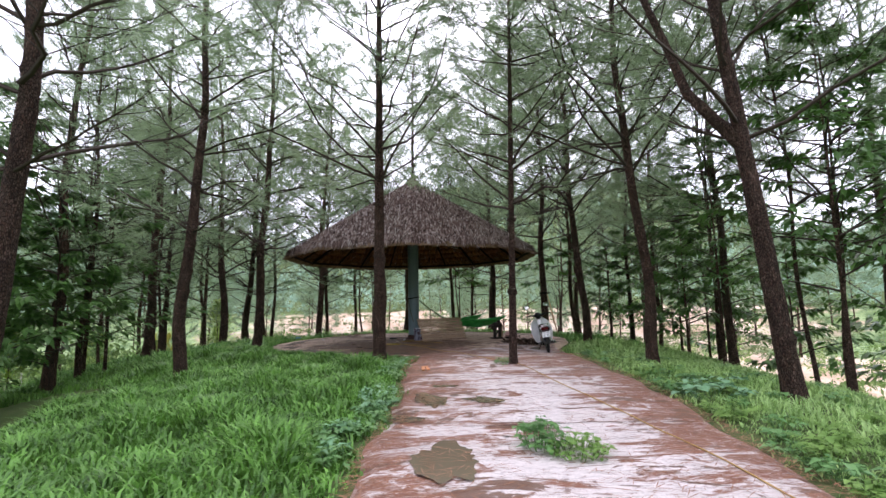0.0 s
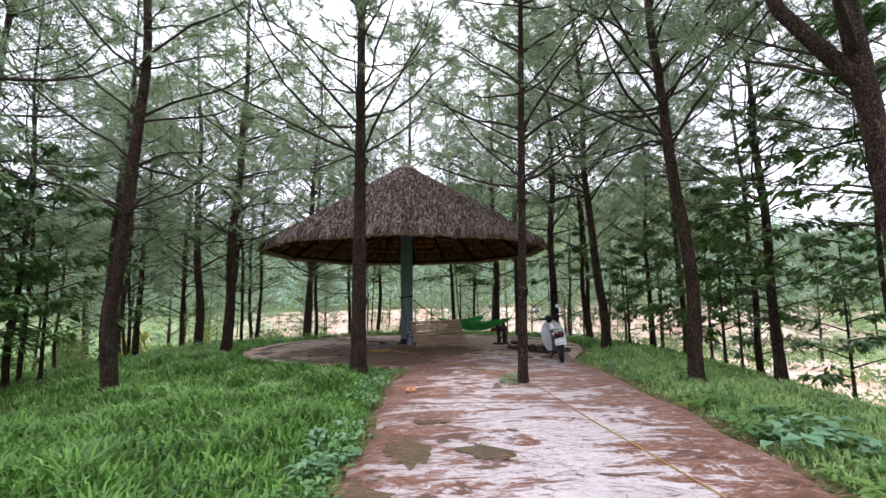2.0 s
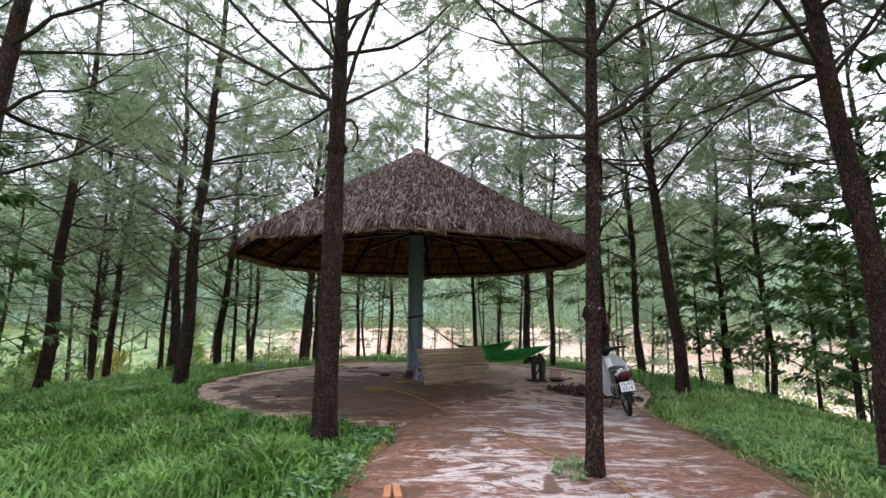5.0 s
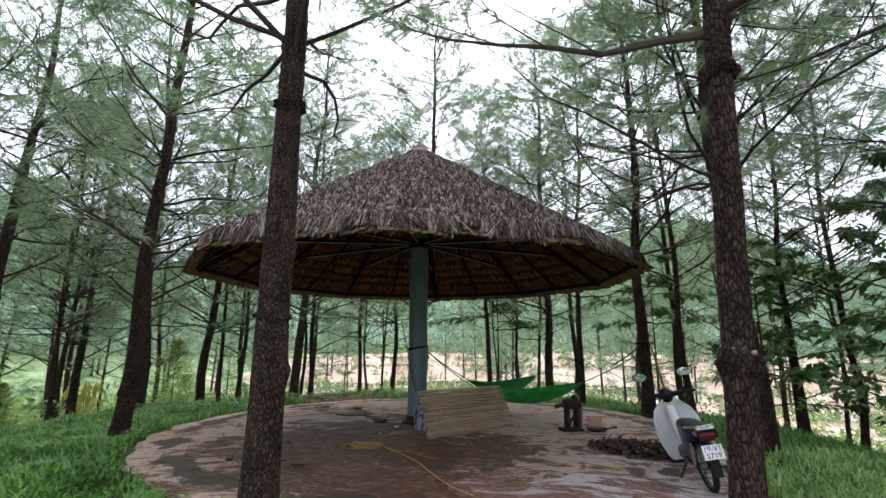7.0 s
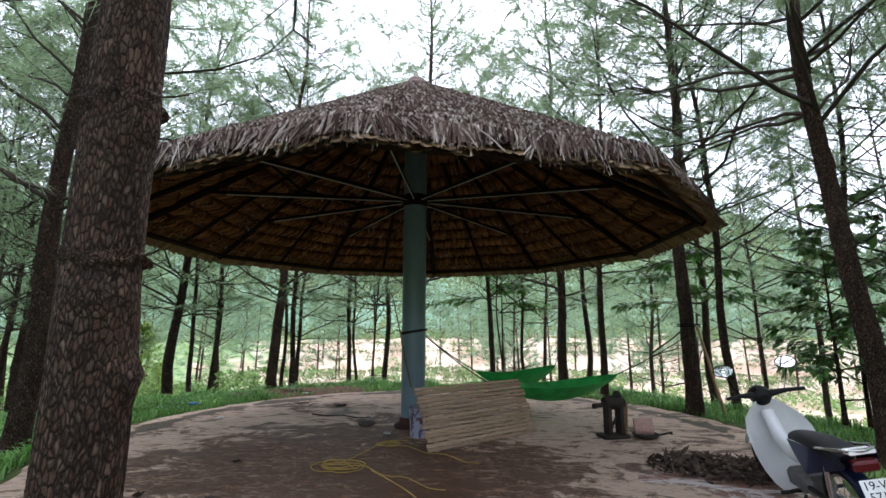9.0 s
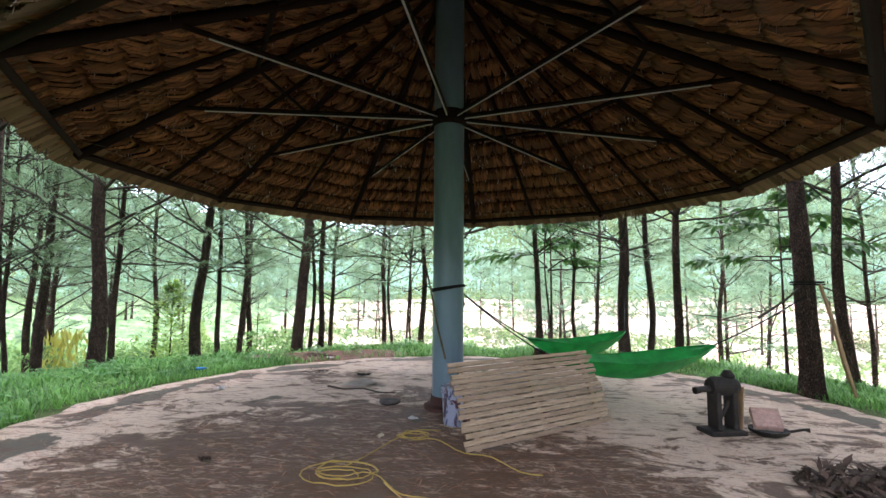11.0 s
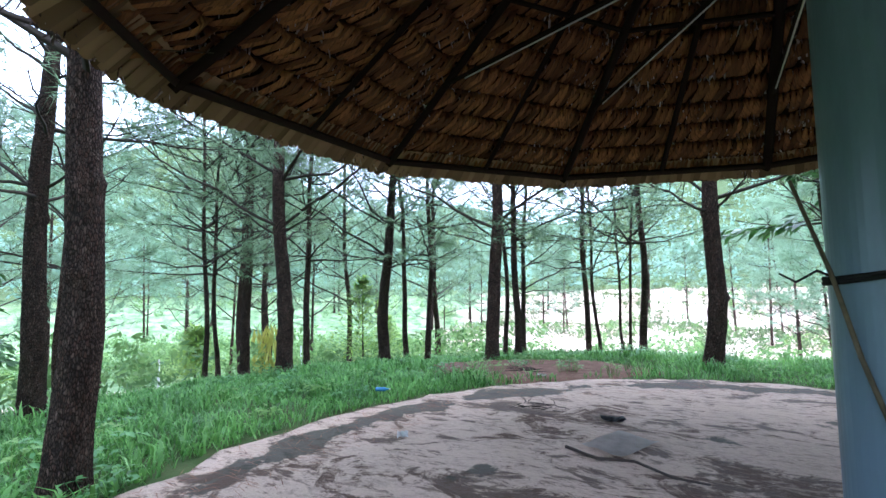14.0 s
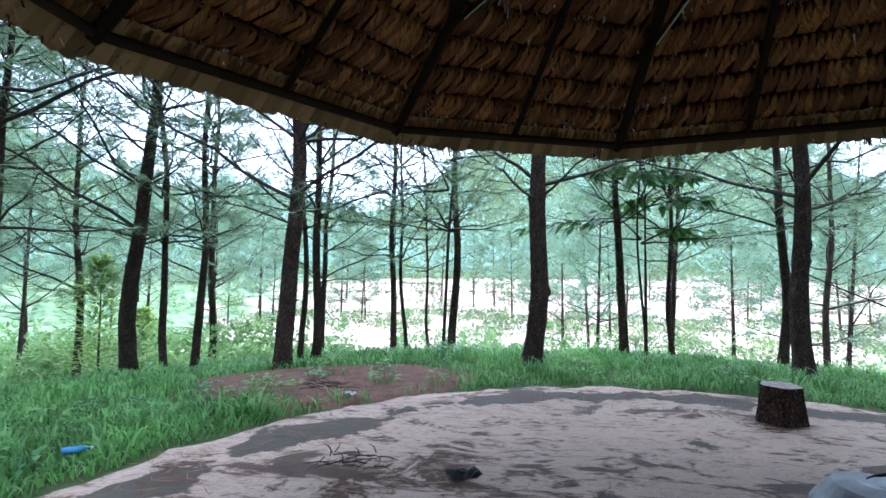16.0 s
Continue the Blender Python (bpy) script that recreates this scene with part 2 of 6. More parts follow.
def tube(name, paths, material, parent=None, label="", sides=8, smooth=True):
    return link_mesh(name, raw_mesh(name, *tube_arrays(paths, sides), smooth), material, parent, label)


def box_bm(bm, sx, sy, sz, m=None, bevel=0.0):
    g = bmesh.ops.create_cube(bm, size=1.0)
    bmesh.ops.scale(bm, vec=(sx, sy, sz), verts=g["verts"])
    if bevel:
        es = list({e for v in g["verts"] for e in v.link_edges})
        g = bmesh.ops.bevel(bm, geom=es, offset=bevel, segments=1, affect="EDGES")
        vs = g["verts"]
        vs = list({v for fc in g["faces"] for v in fc.verts} | set(vs))
    else:
        vs = g["verts"]
    if m is not None:
        bmesh.ops.transform(bm, matrix=m, verts=vs)
    return bm


def lathe_bm(bm, profile, seg=32, m=None, wobble=0.0):
    """Turns (radius, z) pairs round the z axis."""
    rings = []
    for r, z in profile:
        ring = []
        for k in range(seg):
            t = 2 * math.pi * k / seg
            rr = r * (1 + wobble * math.sin(3 * t + z * 5))
            v = Vector((rr * math.cos(t), rr * math.sin(t), z))
            ring.append(bm.verts.new(m @ v if m is not None else v))
        rings.append(ring)
    for a, b in zip(rings, rings[1:]):
        for k in range(seg):
            bm.faces.new((a[k], a[(k + 1) % seg], b[(k + 1) % seg], b[k]))
    bm.faces.new(list(reversed(rings[0])))
    bm.faces.new(rings[-1])
    return bm


def empty(name, m, label, category, group=""):
    ob = new(name)
    ob.empty_display_size = 0.2
    ob.matrix_world = m
    return tagged(ob, label, category, group)


# ---- the lie of the land ----
CX, CY = -0.80, 14.88         # the pavilion's post
SLAB_X, SLAB_Y, SLAB_R = -0.55, 14.85, 4.3


def land(x, y):
    """Height of the ground: a knoll with a valley round it and hills beyond."""
    x, y = np.asarray(x, dtype=float), np.asarray(y, dtype=float)
    yy = np.clip(y, -30, 14.7)
    cx = 1.0 - 0.6 * np.clip(yy, 0, 14.7) / 14.7
    d = np.maximum(0, np.minimum(np.hypot(x - cx, y - yy) - 2.2, np.hypot(x - SLAB_X, y - 14.7) - 4.4))
    k = 1.0 + 1.2 * np.clip((x - 3) / 5, 0, 1) + 0.35 * np.clip((-4 - x) / 4, 0, 1) * np.clip((16 - y) / 4, 0, 1)
    z = -(0.02 * d + 0.014 * d * d) * k
    z = -3.2 * np.tanh(-z / 3.2)
    z = z - 0.12 * np.clip((7 - y) / 7, 0, 1)
    z = z + 0.05 * np.sin(x * 0.9 + 1.3) * np.sin(y * 0.8) * np.clip(d / 3, 0, 1)
    z = z - 0.17 * np.exp(-((x - 2.9) / 1.2) ** 2 - ((y - 11.9) / 1.3) ** 2)
    r = np.hypot(x, y - 14)
    h = np.clip((r - 55) / 190, 0, 1)
    hill = 62 * (h * h * (3 - 2 * h)) * (0.75 + 0.25 * np.sin(np.arctan2(y - 14, x) * 5 + 1) + 0.12 * np.sin(np.arctan2(y - 14, x) * 13))
    bankrise = 3.2 * np.clip((r - 46) / 10, 0, 1)
    return z + hill + bankrise


def build_ground():
    rs = np.concatenate([np.linspace(0.0, 16, 65), np.geomspace(16.5, 2500, 95)])
    ts = np.linspace(0, 2 * math.pi, 193)[:-1]
    R, T = np.meshgrid(rs[1:], ts, indexing="ij")
    X, Y = R * np.cos(T), 12 + R * np.sin(T)
    Z = land(X, Y)
    V = np.stack([X, Y, Z], -1).reshape(-1, 3)
    V = np.vstack([V, [[0, 12, float(land(0, 12))]]])
    n, k = len(rs) - 1, len(ts)
    i, j = np.meshgrid(np.arange(n - 1), np.arange(k), indexing="ij")
    a, b = i * k + j, i * k + (j + 1) % k
    F = np.stack([a, a + k, b + k, b], -1).reshape(-1, 4)
    c = len(V) - 1
    V[:, 2] -= 0.03
    me = raw_mesh("ground", V, F, True)
    x, y, z = V[:, 0], V[:, 1], V[:, 2]
    ell = lambda cx, cy, rx, ry: np.clip(1.35 - np.hypot((x - cx) / rx, (y - cy) / ry), 0, 1)
    soil = np.maximum.reduce([ell(9, 57, 36, 22), ell(-13, 42, 7, 8), ell(-19, 19, 5.5, 8), ell(21, 24, 11, 16)])
    for nm, val in (("valley", np.clip((-0.9 - z) / 1.2 + np.clip((np.hypot(x, y - 14) - 40) / 10, 0, 1), 0, 1)), ("bare_soil", soil)):
        me.attributes.new(nm, "FLOAT", "POINT").data.foreach_set("value", val.astype(np.float32))
    ob = link_mesh("ground", me, GROUND)
    tagged(ob, "grassy knoll falling to a bare sandy valley with wooded hills", "ground", kind="structure")
    # the middle of the ground, under the path
    bm = bmesh.new()
    ring = [bm.verts.new(V[q]) for q in range(k)]
    bm.faces.new(ring)
    part("ground_middle", bm, GROUND, ob)


build_ground()


def path_edges(y):
    """Left and right edge of the concrete path at y."""
    left = -0.58 + 0.06 * math.sin(y * 1.3) + 0.035 * math.sin(y * 4.1)
    right = 2.4 + 0.075 * max(y - 2, 0) + 0.06 * math.sin(y * 1.1 + 1) + 0.03 * math.sin(y * 3.7)
    return left, right


def path_z(x, y):
    l, r = path_edges(y)
    s = min(1, max(0, (x - l) / (r - l)))
    return float(land(x, y)) + 0.012 + 0.016 * noise.noise((x * 1.5, y * 1.5, 0)) + 0.02 * math.sin(s * math.pi)


def build_path():
    ys = np.linspace(-8, 13.2, 130)
    V, F = [], []
    cols = 22
    for y in ys:
        l, r = path_edges(y)
        for i in range(cols + 1):
            s = i / cols
            x = l + (r - l) * s
            z = path_z(x, y)
            if i in (0, cols):
                z -= 0.05
            V.append((x, y, z))
    for j in range(len(ys) - 1):
        for i in range(cols):
            a = j * (cols + 1) + i
            F.append((a, a + 1, a + cols + 2, a + cols + 1))
    me = raw_mesh("path", V, F, True)
    edge = [max(0.0, abs((i % (cols + 1)) / cols - 0.5) * 2 - 0.5) * 0.9 + 0.22 * min(1, max(0, (V[i][1] - 6.5) / 3)) for i in range(len(V))]
    me.attributes.new("edge_mud", "FLOAT", "POINT").data.foreach_set("value", edge)
    ob = link_mesh("path", me, PATH_MAT)
    tagged(ob, "worn pale concrete path smeared with red mud and needles", "path", kind="structure")
    # open joints between the casts, packed with mud
    for y0, x0, x1, tilt in ((7.4, -0.55, 1.3, -0.03), (10.0, -0.6, 0.9, 0.05), (4.6, 0.2, 2.4, 0.02)):
        V, F = [], []
        for i in range(31):
            x = x0 + (x1 - x0) * i / 30
            y = y0 + tilt * (x - x0) + 0.03 * noise.noise((x * 3, y0, 0))
            w = 0.008 + 0.006 * noise.noise((x * 9, y0, 4))
            z = path_z(x, y) + 0.003
            V += [(x, y - w, z), (x, y + w, z)]
        F = [(2 * i, 2 * i + 2, 2 * i + 3, 2 * i + 1) for i in range(30)]
        link_mesh("joint", raw_mesh("joint", V, F), MUD, ob, "mud-filled joint")


build_path()


def slab_z(x, y):
    r = math.hypot(x - SLAB_X, y - SLAB_Y) / SLAB_R
    return 0.002 + 0.06 * max(0.0, 1 - r * r) - 0.16 * math.exp(-((x - 2.9) / 1.2) ** 2 - ((y - 11.9) / 1.3) ** 2)


def build_slab():
    bm = bmesh.new()
    rings, seg = 30, 192
    rows = []
    for i in range(rings + 1):
        row = []
        for k in range(seg):
            t = 2 * math.pi * k / seg
            rr = SLAB_R * max(i, 0.3) / rings * (1 + (0.03 * noise.noise((math.cos(t) * 9, math.sin(t) * 9, 1)) + 0.02 * noise.noise((math.cos(t) * 24, math.sin(t) * 24, 5))) * (i / rings) ** 6)
            x, y = SLAB_X + rr * math.cos(t), SLAB_Y + rr * math.sin(t)
            row.append(bm.verts.new((x, y, slab_z(x, y) + 0.006 * noise.noise((x * 2, y * 2, 3)))))
        rows.append(row)
    skirt = [bm.verts.new((v.co.x + 0.01 * math.cos(k), v.co.y, -0.35)) for k, v in enumerate(rows[-1])]
    rows.append(skirt)
    for a, b in zip(rows, rows[1:]):
        for k in range(seg):
            bm.faces.new((a[k], b[k], b[(k + 1) % seg], a[(k + 1) % seg]))
    bm.faces.new(rows[0])
    ob = part("floor", bm, SLAB_MAT, smooth=True)
    vals = []
    for v in ob.data.vertices:
        front = max(0.0, 1 - math.hypot((v.co.x + 1.2) / 2.7, (v.co.y - 12.9) / 2.9))
        vals.append(1.7 * front - 0.12)
    damp = [math.exp(-((math.hypot(v.co.x - SLAB_X, v.co.y - SLAB_Y) / SLAB_R - 0.9) / 0.05) ** 2) for v in ob.data.vertices]
    ob.data.attributes.new("rim_damp", "FLOAT", "POINT").data.foreach_set("value", damp)
    ob.data.attributes.new("edge_mud", "FLOAT", "POINT").data.foreach_set("value", vals)
    tagged(ob, "round dirty concrete floor with damp dark stains", "floor", kind="structure")


build_slab()

# ---- pine trees ----
def needle_arrays(tufts, rng, count, length, width):
    """Thin needles in brushes: tufts are rows of (x, y, z, dx, dy, dz)."""
    t = np.repeat(np.asarray(tufts, dtype=float), count, axis=0)
    n = len(t)
    d = t[:, 3:6] / np.linalg.norm(t[:, 3:6], axis=1, keepdims=True)
    spread = rng.normal(size=(n, 3)) * 0.55
    spread[:, 2] -= 0.42
    way = d + spread
    way /= np.linalg.norm(way, axis=1, keepdims=True)
    base = t[:, :3] - d * rng.uniform(0, 0.2, (n, 1))
    L = length * rng.uniform(0.7, 1.25, (n, 1))
    side = np.cross(way, rng.normal(size=(n, 3)))
    side /= np.linalg.norm(side, axis=1, keepdims=True)
    tip = base + way * L
    tip[:, 2] -= 0.03
    V = np.stack([base - side * width / 2, base + side * width / 2, tip], 1).reshape(-1, 3)
    F = np.arange(n * 3).reshape(-1, 3)
    return V, F


def pine_kit(seed, height, bare, spread, whorls, fan, tuft_count, needle=0.23, width=0.01, leaf=None):
    """Limbs and needle crown of an open, scraggy pine with its trunk on the z axis."""
    rng = np.random.default_rng(seed)
    limbs, tufts = [], []
    for w in range(whorls):
        s = w / (whorls - 1)
        h = bare + (height - bare) * s ** 0.95
        nb = int(rng.integers(fan - 1, fan + 2))
        turn = rng.uniform(0, 2 * math.pi)
        for b in range(nb):
            a = turn + 2 * math.pi * (b + rng.uniform(-0.3, 0.3)) / nb
            L = spread * (1 - 0.64 * s ** 1.6) * rng.uniform(0.5, 1.2)
            up = rng.uniform(0.1, 0.95) + 0.3 * s
            bend = rng.uniform(-0.5, 0.5)
            pts = []
            p = Vector((0, 0, h + rng.uniform(-0.12, 0.12)))
            steps = 7
            q = p.copy()
            for i in range(steps + 1):
                u = i / steps
                if i:
                    out = Vector((math.cos(a + bend * u), math.sin(a + bend * u), 0))
                    q = q + (out + Vector((0, 0, up * (0.8 + 0.7 * u * u)))).normalized() * (L / steps) * (1 + 0.3 * up) + Vector(rng.normal(size=3)) * 0.02 * L
                pts.append((q.copy(), (0.028 * (1 - 0.4 * s) + 0.003) * (1 - 0.85 * u) * (0.5 + 0.5 * L / spread)))
            limbs.append(pts)
            dead = w < 2 and rng.uniform() < 0.55
            for i in range(1, steps + 1):
                u = i / steps
                if u < 0.28:
                    continue
                q = pts[i][0]
                d = (pts[i][0] - pts[i - 1][0]).normalized()
                for side in (-1, 1):
                    if rng.uniform() < 0.2:
                        continue
                    o2 = Vector((-math.sin(a), math.cos(a), 0)) * side
                    tw = (1.15 - u) * L * 0.42 * rng.uniform(0.5, 1.3) + 0.14
                    e = q + (d * 0.75 + o2 * 0.75 + Vector((0, 0, rng.uniform(-0.25, 0.5)))) * tw
                    mid = q.lerp(e, 0.5) + Vector((0, 0, -0.03))
                    limbs.append([(q, 0.007), (mid, 0.005), (e, 0.0025)])
                    if dead:
                        if rng.uniform() < 0.25:
                            tufts.append((*e, *(e - mid)))
                        continue
                    dd = (e - mid).normalized()
                    tufts.append((*e, *dd))
                    if rng.uniform() < 0.4:
                        tufts.append((*(q.lerp(e, 0.55)), *dd))
                    for _ in range(2):
                        if rng.uniform() < 0.5:
                            f = e + (Vector(rng.normal(size=3)) * 0.5 + dd * 0.6) * 0.26
                            limbs.append([(q.lerp(e, 0.7), 0.003), (f, 0.0018)])
                            tufts.append((*f, *(f - mid)))
            if not dead:
                tufts.append((*pts[-1][0], *(pts[-1][0] - pts[-2][0])))
    for _ in range(46):
        a, z = rng.uniform(0, 2 * math.pi), height - 1.9 * rng.uniform(0, 1) ** 1.3
        o = Vector((math.cos(a), math.sin(a), 0.9)) * rng.uniform(0.1, 0.55)
        limbs.append([(Vector((0, 0, z - 0.2)), 0.005), (Vector((0, 0, z)) + o, 0.0025)])
        tufts.append((*(Vector((0, 0, z)) + o), *o))
    V, F = tube_arrays(limbs, 3)
    limb_mesh = raw_mesh("limb", V, F, True)
    limb_mesh.materials.append(TWIG)
    V, F = needle_arrays(tufts, rng, tuft_count, needle, width)
    crown_mesh = raw_mesh("crown", V, F)
    crown_mesh.materials.append(leaf or NEEDLES)
    return limb_mesh, crown_mesh, height


NEAR_KITS = [
    pine_kit(1, 11.5, 3.2, 2.7, 12, 4, 19),
    pine_kit(2, 10.5, 2.7, 2.5, 12, 4, 19),
    pine_kit(3, 12.5, 3.9, 2.9, 12, 4, 19),
    pine_kit(4, 10.0, 3.2, 2.3, 11, 4, 19),
    pine_kit(5, 11.5, 3.7, 3.2, 16, 5, 30),
    pine_kit(6, 10.5, 2.7, 2.5, 10, 4, 13),
    pine_kit(7, 10.5, 2.2, 2.6, 13, 4, 19),
]
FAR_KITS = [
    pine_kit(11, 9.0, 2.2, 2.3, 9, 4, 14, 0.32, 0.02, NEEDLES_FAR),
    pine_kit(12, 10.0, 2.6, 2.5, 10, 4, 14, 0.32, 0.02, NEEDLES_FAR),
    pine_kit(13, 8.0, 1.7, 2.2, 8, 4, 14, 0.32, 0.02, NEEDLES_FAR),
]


def trunk_mesh(r, height, seed, rings, sides, top=0.12, sway=0.0):
    rng = random.Random(seed)
    V, F = [], []
    knots = [(rng.uniform(0.6, height * 0.6), rng.uniform(0, 6.28)) for _ in range(9)]
    for i in range(rings + 1):
        u = (i / rings) ** 1.8
        z = -0.25 + (height + 0.25) * u
        rr = r * (1 - (1 - top) * max(u - 0.02, 0) ** 0.9) + 0.22 * r * math.exp(-max(z, 0) * 8)
        for k in range(sides):
            t = 2 * math.pi * k / sides
            n = noise.noise((math.cos(t) * 2.4 + seed, math.sin(t) * 2.4, z * 1.2))
            n2 = noise.noise((math.cos(t) * 8 + seed, math.sin(t) * 8, z * 4))
            n3 = abs(noise.noise((math.cos(t) * 5 + seed, math.sin(t) * 5, z * 1.5)))
            bump = sum(0.3 * max(0.0, math.cos(t - ka)) ** 3 * math.exp(-((z - kz) / 0.05) ** 2) for kz, ka in knots) if sides > 12 else 0.0
            q = rr * (1 + bump + 0.06 * n + 0.05 * n2 - 0.13 * n3)
            ox = sway * math.sin(z * 0.9 + seed) * min(max(z, 0), 1) - sway * math.sin(z * 2.1 + seed * 3) * 0.4
            oy = sway * math.cos(z * 0.8 + seed * 2) * min(max(z, 0), 1)
            V.append((q * math.cos(t) + ox, q * math.sin(t) + oy, z))
    for i in range(rings):
        for k in range(sides):
            a, b = i * sides + k, i * sides + (k + 1) % sides
            F.append((a, b, b + sides, a + sides))
    return raw_mesh("trunk", V, F, True)


tree_seed = [0]


def pine(x, y, r, lean=(0, 0), kit=None, near=True, scale=1.0, bark=None, label="", dz=0.0):
    tree_seed[0] += 1
    s = tree_seed[0]
    rng = random.Random(s * 7 + 3)
    kits = NEAR_KITS if near else FAR_KITS
    limb_mesh, crown_mesh, height = kits[(s % (4 if near else 3)) if kit is None else kit]
    z = float(land(x, y)) + dz
    ob = empty("pine_tree", pose(x, y, z, lean[0], lean[1], 0), label or "slender pine with rough brown bark and thin needle crown", "tree", "pines of the grove")
    rings, sides = (150, 26) if r > 0.1 and near else (44, 10)
    link_mesh("trunk", trunk_mesh(r, height * scale, s, rings, sides, sway=0.0 if label else 0.055), bark or BARK, ob)
    turn = rng.uniform(0, 360)
    for nm, me in (("limb", limb_mesh), ("crown", crown_mesh)):
        o = new(nm, me)
        o.parent = ob
        o.matrix_basis = pose(0, 0, 0, 0, 0, turn) @ Matrix.Diagonal((scale, scale, scale, 1))
    return ob


# x, y, trunk radius, lean
FRONT_PINES = [
    (-4.85, 9.1, 0.14, 0, 2), (-4.35, 4.7, 0.14, 0, 2), (-8.2, 10.2, 0.14, 0, 2), (-8.95, 14.75, 0.165, 0, 2), (-11.4, 19.76, 0.14, 0, 2),
    (-5.15, 13.6, 0.15, 0, 2), (-12.45, 20.46, 0.11, 0, 1), (-8.3, 11.2, 0.08, 0, 1), (-8.9, 12.1, 0.06, 0, 0),
]
RIGHT_PINES = [
    (4.03, 9.1, 0.135, 0, -3), (4.15, 13.5, 0.14, 0, -3), (3.69, 16.56, 0.16, 0, 0.3), (5.2, 18.2, 0.11, 0, -2),
    (8.0, 13.6, 0.1, 0, -1), (7.2, 11.8, 0.13, 0, -1), (8.3, 17.8, 0.06, 0, 0), (7.6, 16.5, 0.09, 0, 0), (6.9, 17.0, 0.1, 0, 0),
    (6.7, 8.6, 0.05, 0, -3), (7.0, 8.3, 0.05, 0, 2), (9.5, 10.0, 0.12, 0, 1),
]
BACK_PINES = [
    (-12.2, 24.5, 0.1), (-9.6, 26.0, 0.11), (-6.9, 27.0, 0.1), (-14.2, 22.6, 0.1),
    (-9.0, 22.2, 0.16), (-8.6, 22.7, 0.08), (-8.1, 22.9, 0.09), (-8.15, 18.1, 0.15), 
    (-10.1, 20.5, 0.09), (-10.6, 18.2, 0.06), (-11.2, 18.9, 0.06), (-11.2, 15.9, 0.05), (-5.28, 20.75, 0.145),
    (-5.55, 22.2, 0.06), (-5.27, 22.16, 0.09), (-4.65, 26.6, 0.1), (-4.2, 25.9, 0.06), (-3.7, 27.0, 0.05), (-2.9, 22.3, 0.035), (-2.88, 24.3, 0.1),
    (-1.45, 20.8, 0.15), (0.72, 23.7, 0.1), (1.0, 23.2, 0.03), (1.75, 23.9, 0.06), (2.75, 26.6, 0.08),
    (2.36, 20.8, 0.13), (3.64, 23.4, 0.1), (2.85, 18.95, 0.085), (6.9, 27.0, 0.1), (6.2, 21.0, 0.11), (7.84, 21.6, 0.06), (9.3, 21.5, 0.09),
]
t1 = pine(-1.22, 9.75, 0.135, (0, 0.2), 4, label="pine with thick furrowed grey-brown bark at the path's edge")
t2 = pine(1.31, 8.68, 0.078, (4, 0.8), 3, bark=BARK_RED, scale=0.9, label="thin reddish pine with peeling bark standing in the path")
t9 = pine(4.05, 5.6, 0.12, (0, -6), 0, label="leaning pine with a forked trunk beside the path")
fork = [(Vector((0.0, 0, 3.0)), 0.08), (Vector((-0.22, 0.05, 3.35)), 0.07), (Vector((-0.5, 0.1, 3.8)), 0.058), (Vector((-0.62, 0.12, 4.4)), 0.048), (Vector((-0.9, 0.1, 5.4)), 0.04), (Vector((-1.0, 0.1, 6.6)), 0.02)]
tube("fork", [fork], BARK, t9, sides=10)


def knot_mesh(r, seed):
    """A lumpy broken collar round a trunk."""
    V, F = [], []
    for i in range(13):
        u = i / 12
        z = (u - 0.5) * 0.13
        for k in range(28):
            t = 2 * math.pi * k / 28
            lump = noise.noise((math.cos(t) * 2.2 + seed, math.sin(t) * 2.2, z * 18))
            rough = noise.noise((math.cos(t) * 7 + seed, math.sin(t) * 7, z * 60))
            q = r * (0.86 + math.sin(math.pi * u) ** 0.7 * (0.2 + 0.34 * lump) + 0.1 * rough)
            V.append((q * math.cos(t), q * math.sin(t), z + 0.02 * math.sin(t * 2 + seed)))
    for i in range(12):
        for k in range(28):
            a, b = i * 28 + k, i * 28 + (k + 1) % 28
            F.append((a, b, b + 28, a + 28))
    return raw_mesh("knot", V, F, True)


STUB_WOOD = Mat("bare_broken_wood", 0.85, 0.2)
STUB_WOOD.color(STUB_WOOD.mix(STUB_WOOD.noise(STUB_WOOD.coords("Object"), 40, 5), (0.22, 0.14, 0.1), (0.6, 0.5, 0.42)))
for z, flat in ((2.1, 0.7), (1.57, 0.5), (3.2, 0.5)):
    knot = link_mesh("knot", knot_mesh(0.143 * (1 - 0.03 * z), z * 3), BARK, t1, "swollen ring of old branch scars")
    knot.matrix_basis = pose(0, 0, z, 0, 0, 70 * z) @ Matrix.Diagonal((0.86, 0.86, flat, 1))
for z, a, s in ((1.33, 0.4, 1.0), (2.62, 2.0, 0.55)):
    knot = link_mesh("knot", knot_mesh(0.083 * (1 - 0.05 * z), z), BARK_RED, t2, "broken bark collar")
    knot.matrix_basis = pose(0, 0, z, 0, 0, 40 * z) @ Matrix.Diagonal((1, 1, s, 1))
    for turn, up, thick in ((-1.75, 0.03, 0.009), (-1.2, 0.015, 0.012), (-2.3, 0.03, 0.006)):
        o = Vector((math.cos(turn + a - 0.4), math.sin(turn + a - 0.4), 0.25))
        base = Vector((0, 0, z + up))
        tube("stub", [[(base + o * 0.05, thick), (base + o * 0.08, thick * 0.9), (base + o * 0.087, thick * 0.5)]], STUB_WOOD.m, t2, "pale snapped branch stub", 9)
for x, y, r, lx, ly in FRONT_PINES:
    pine(x, y, r * 0.9, (lx, ly), 1, scale=min(1.05, 0.72 + r * 2.2))
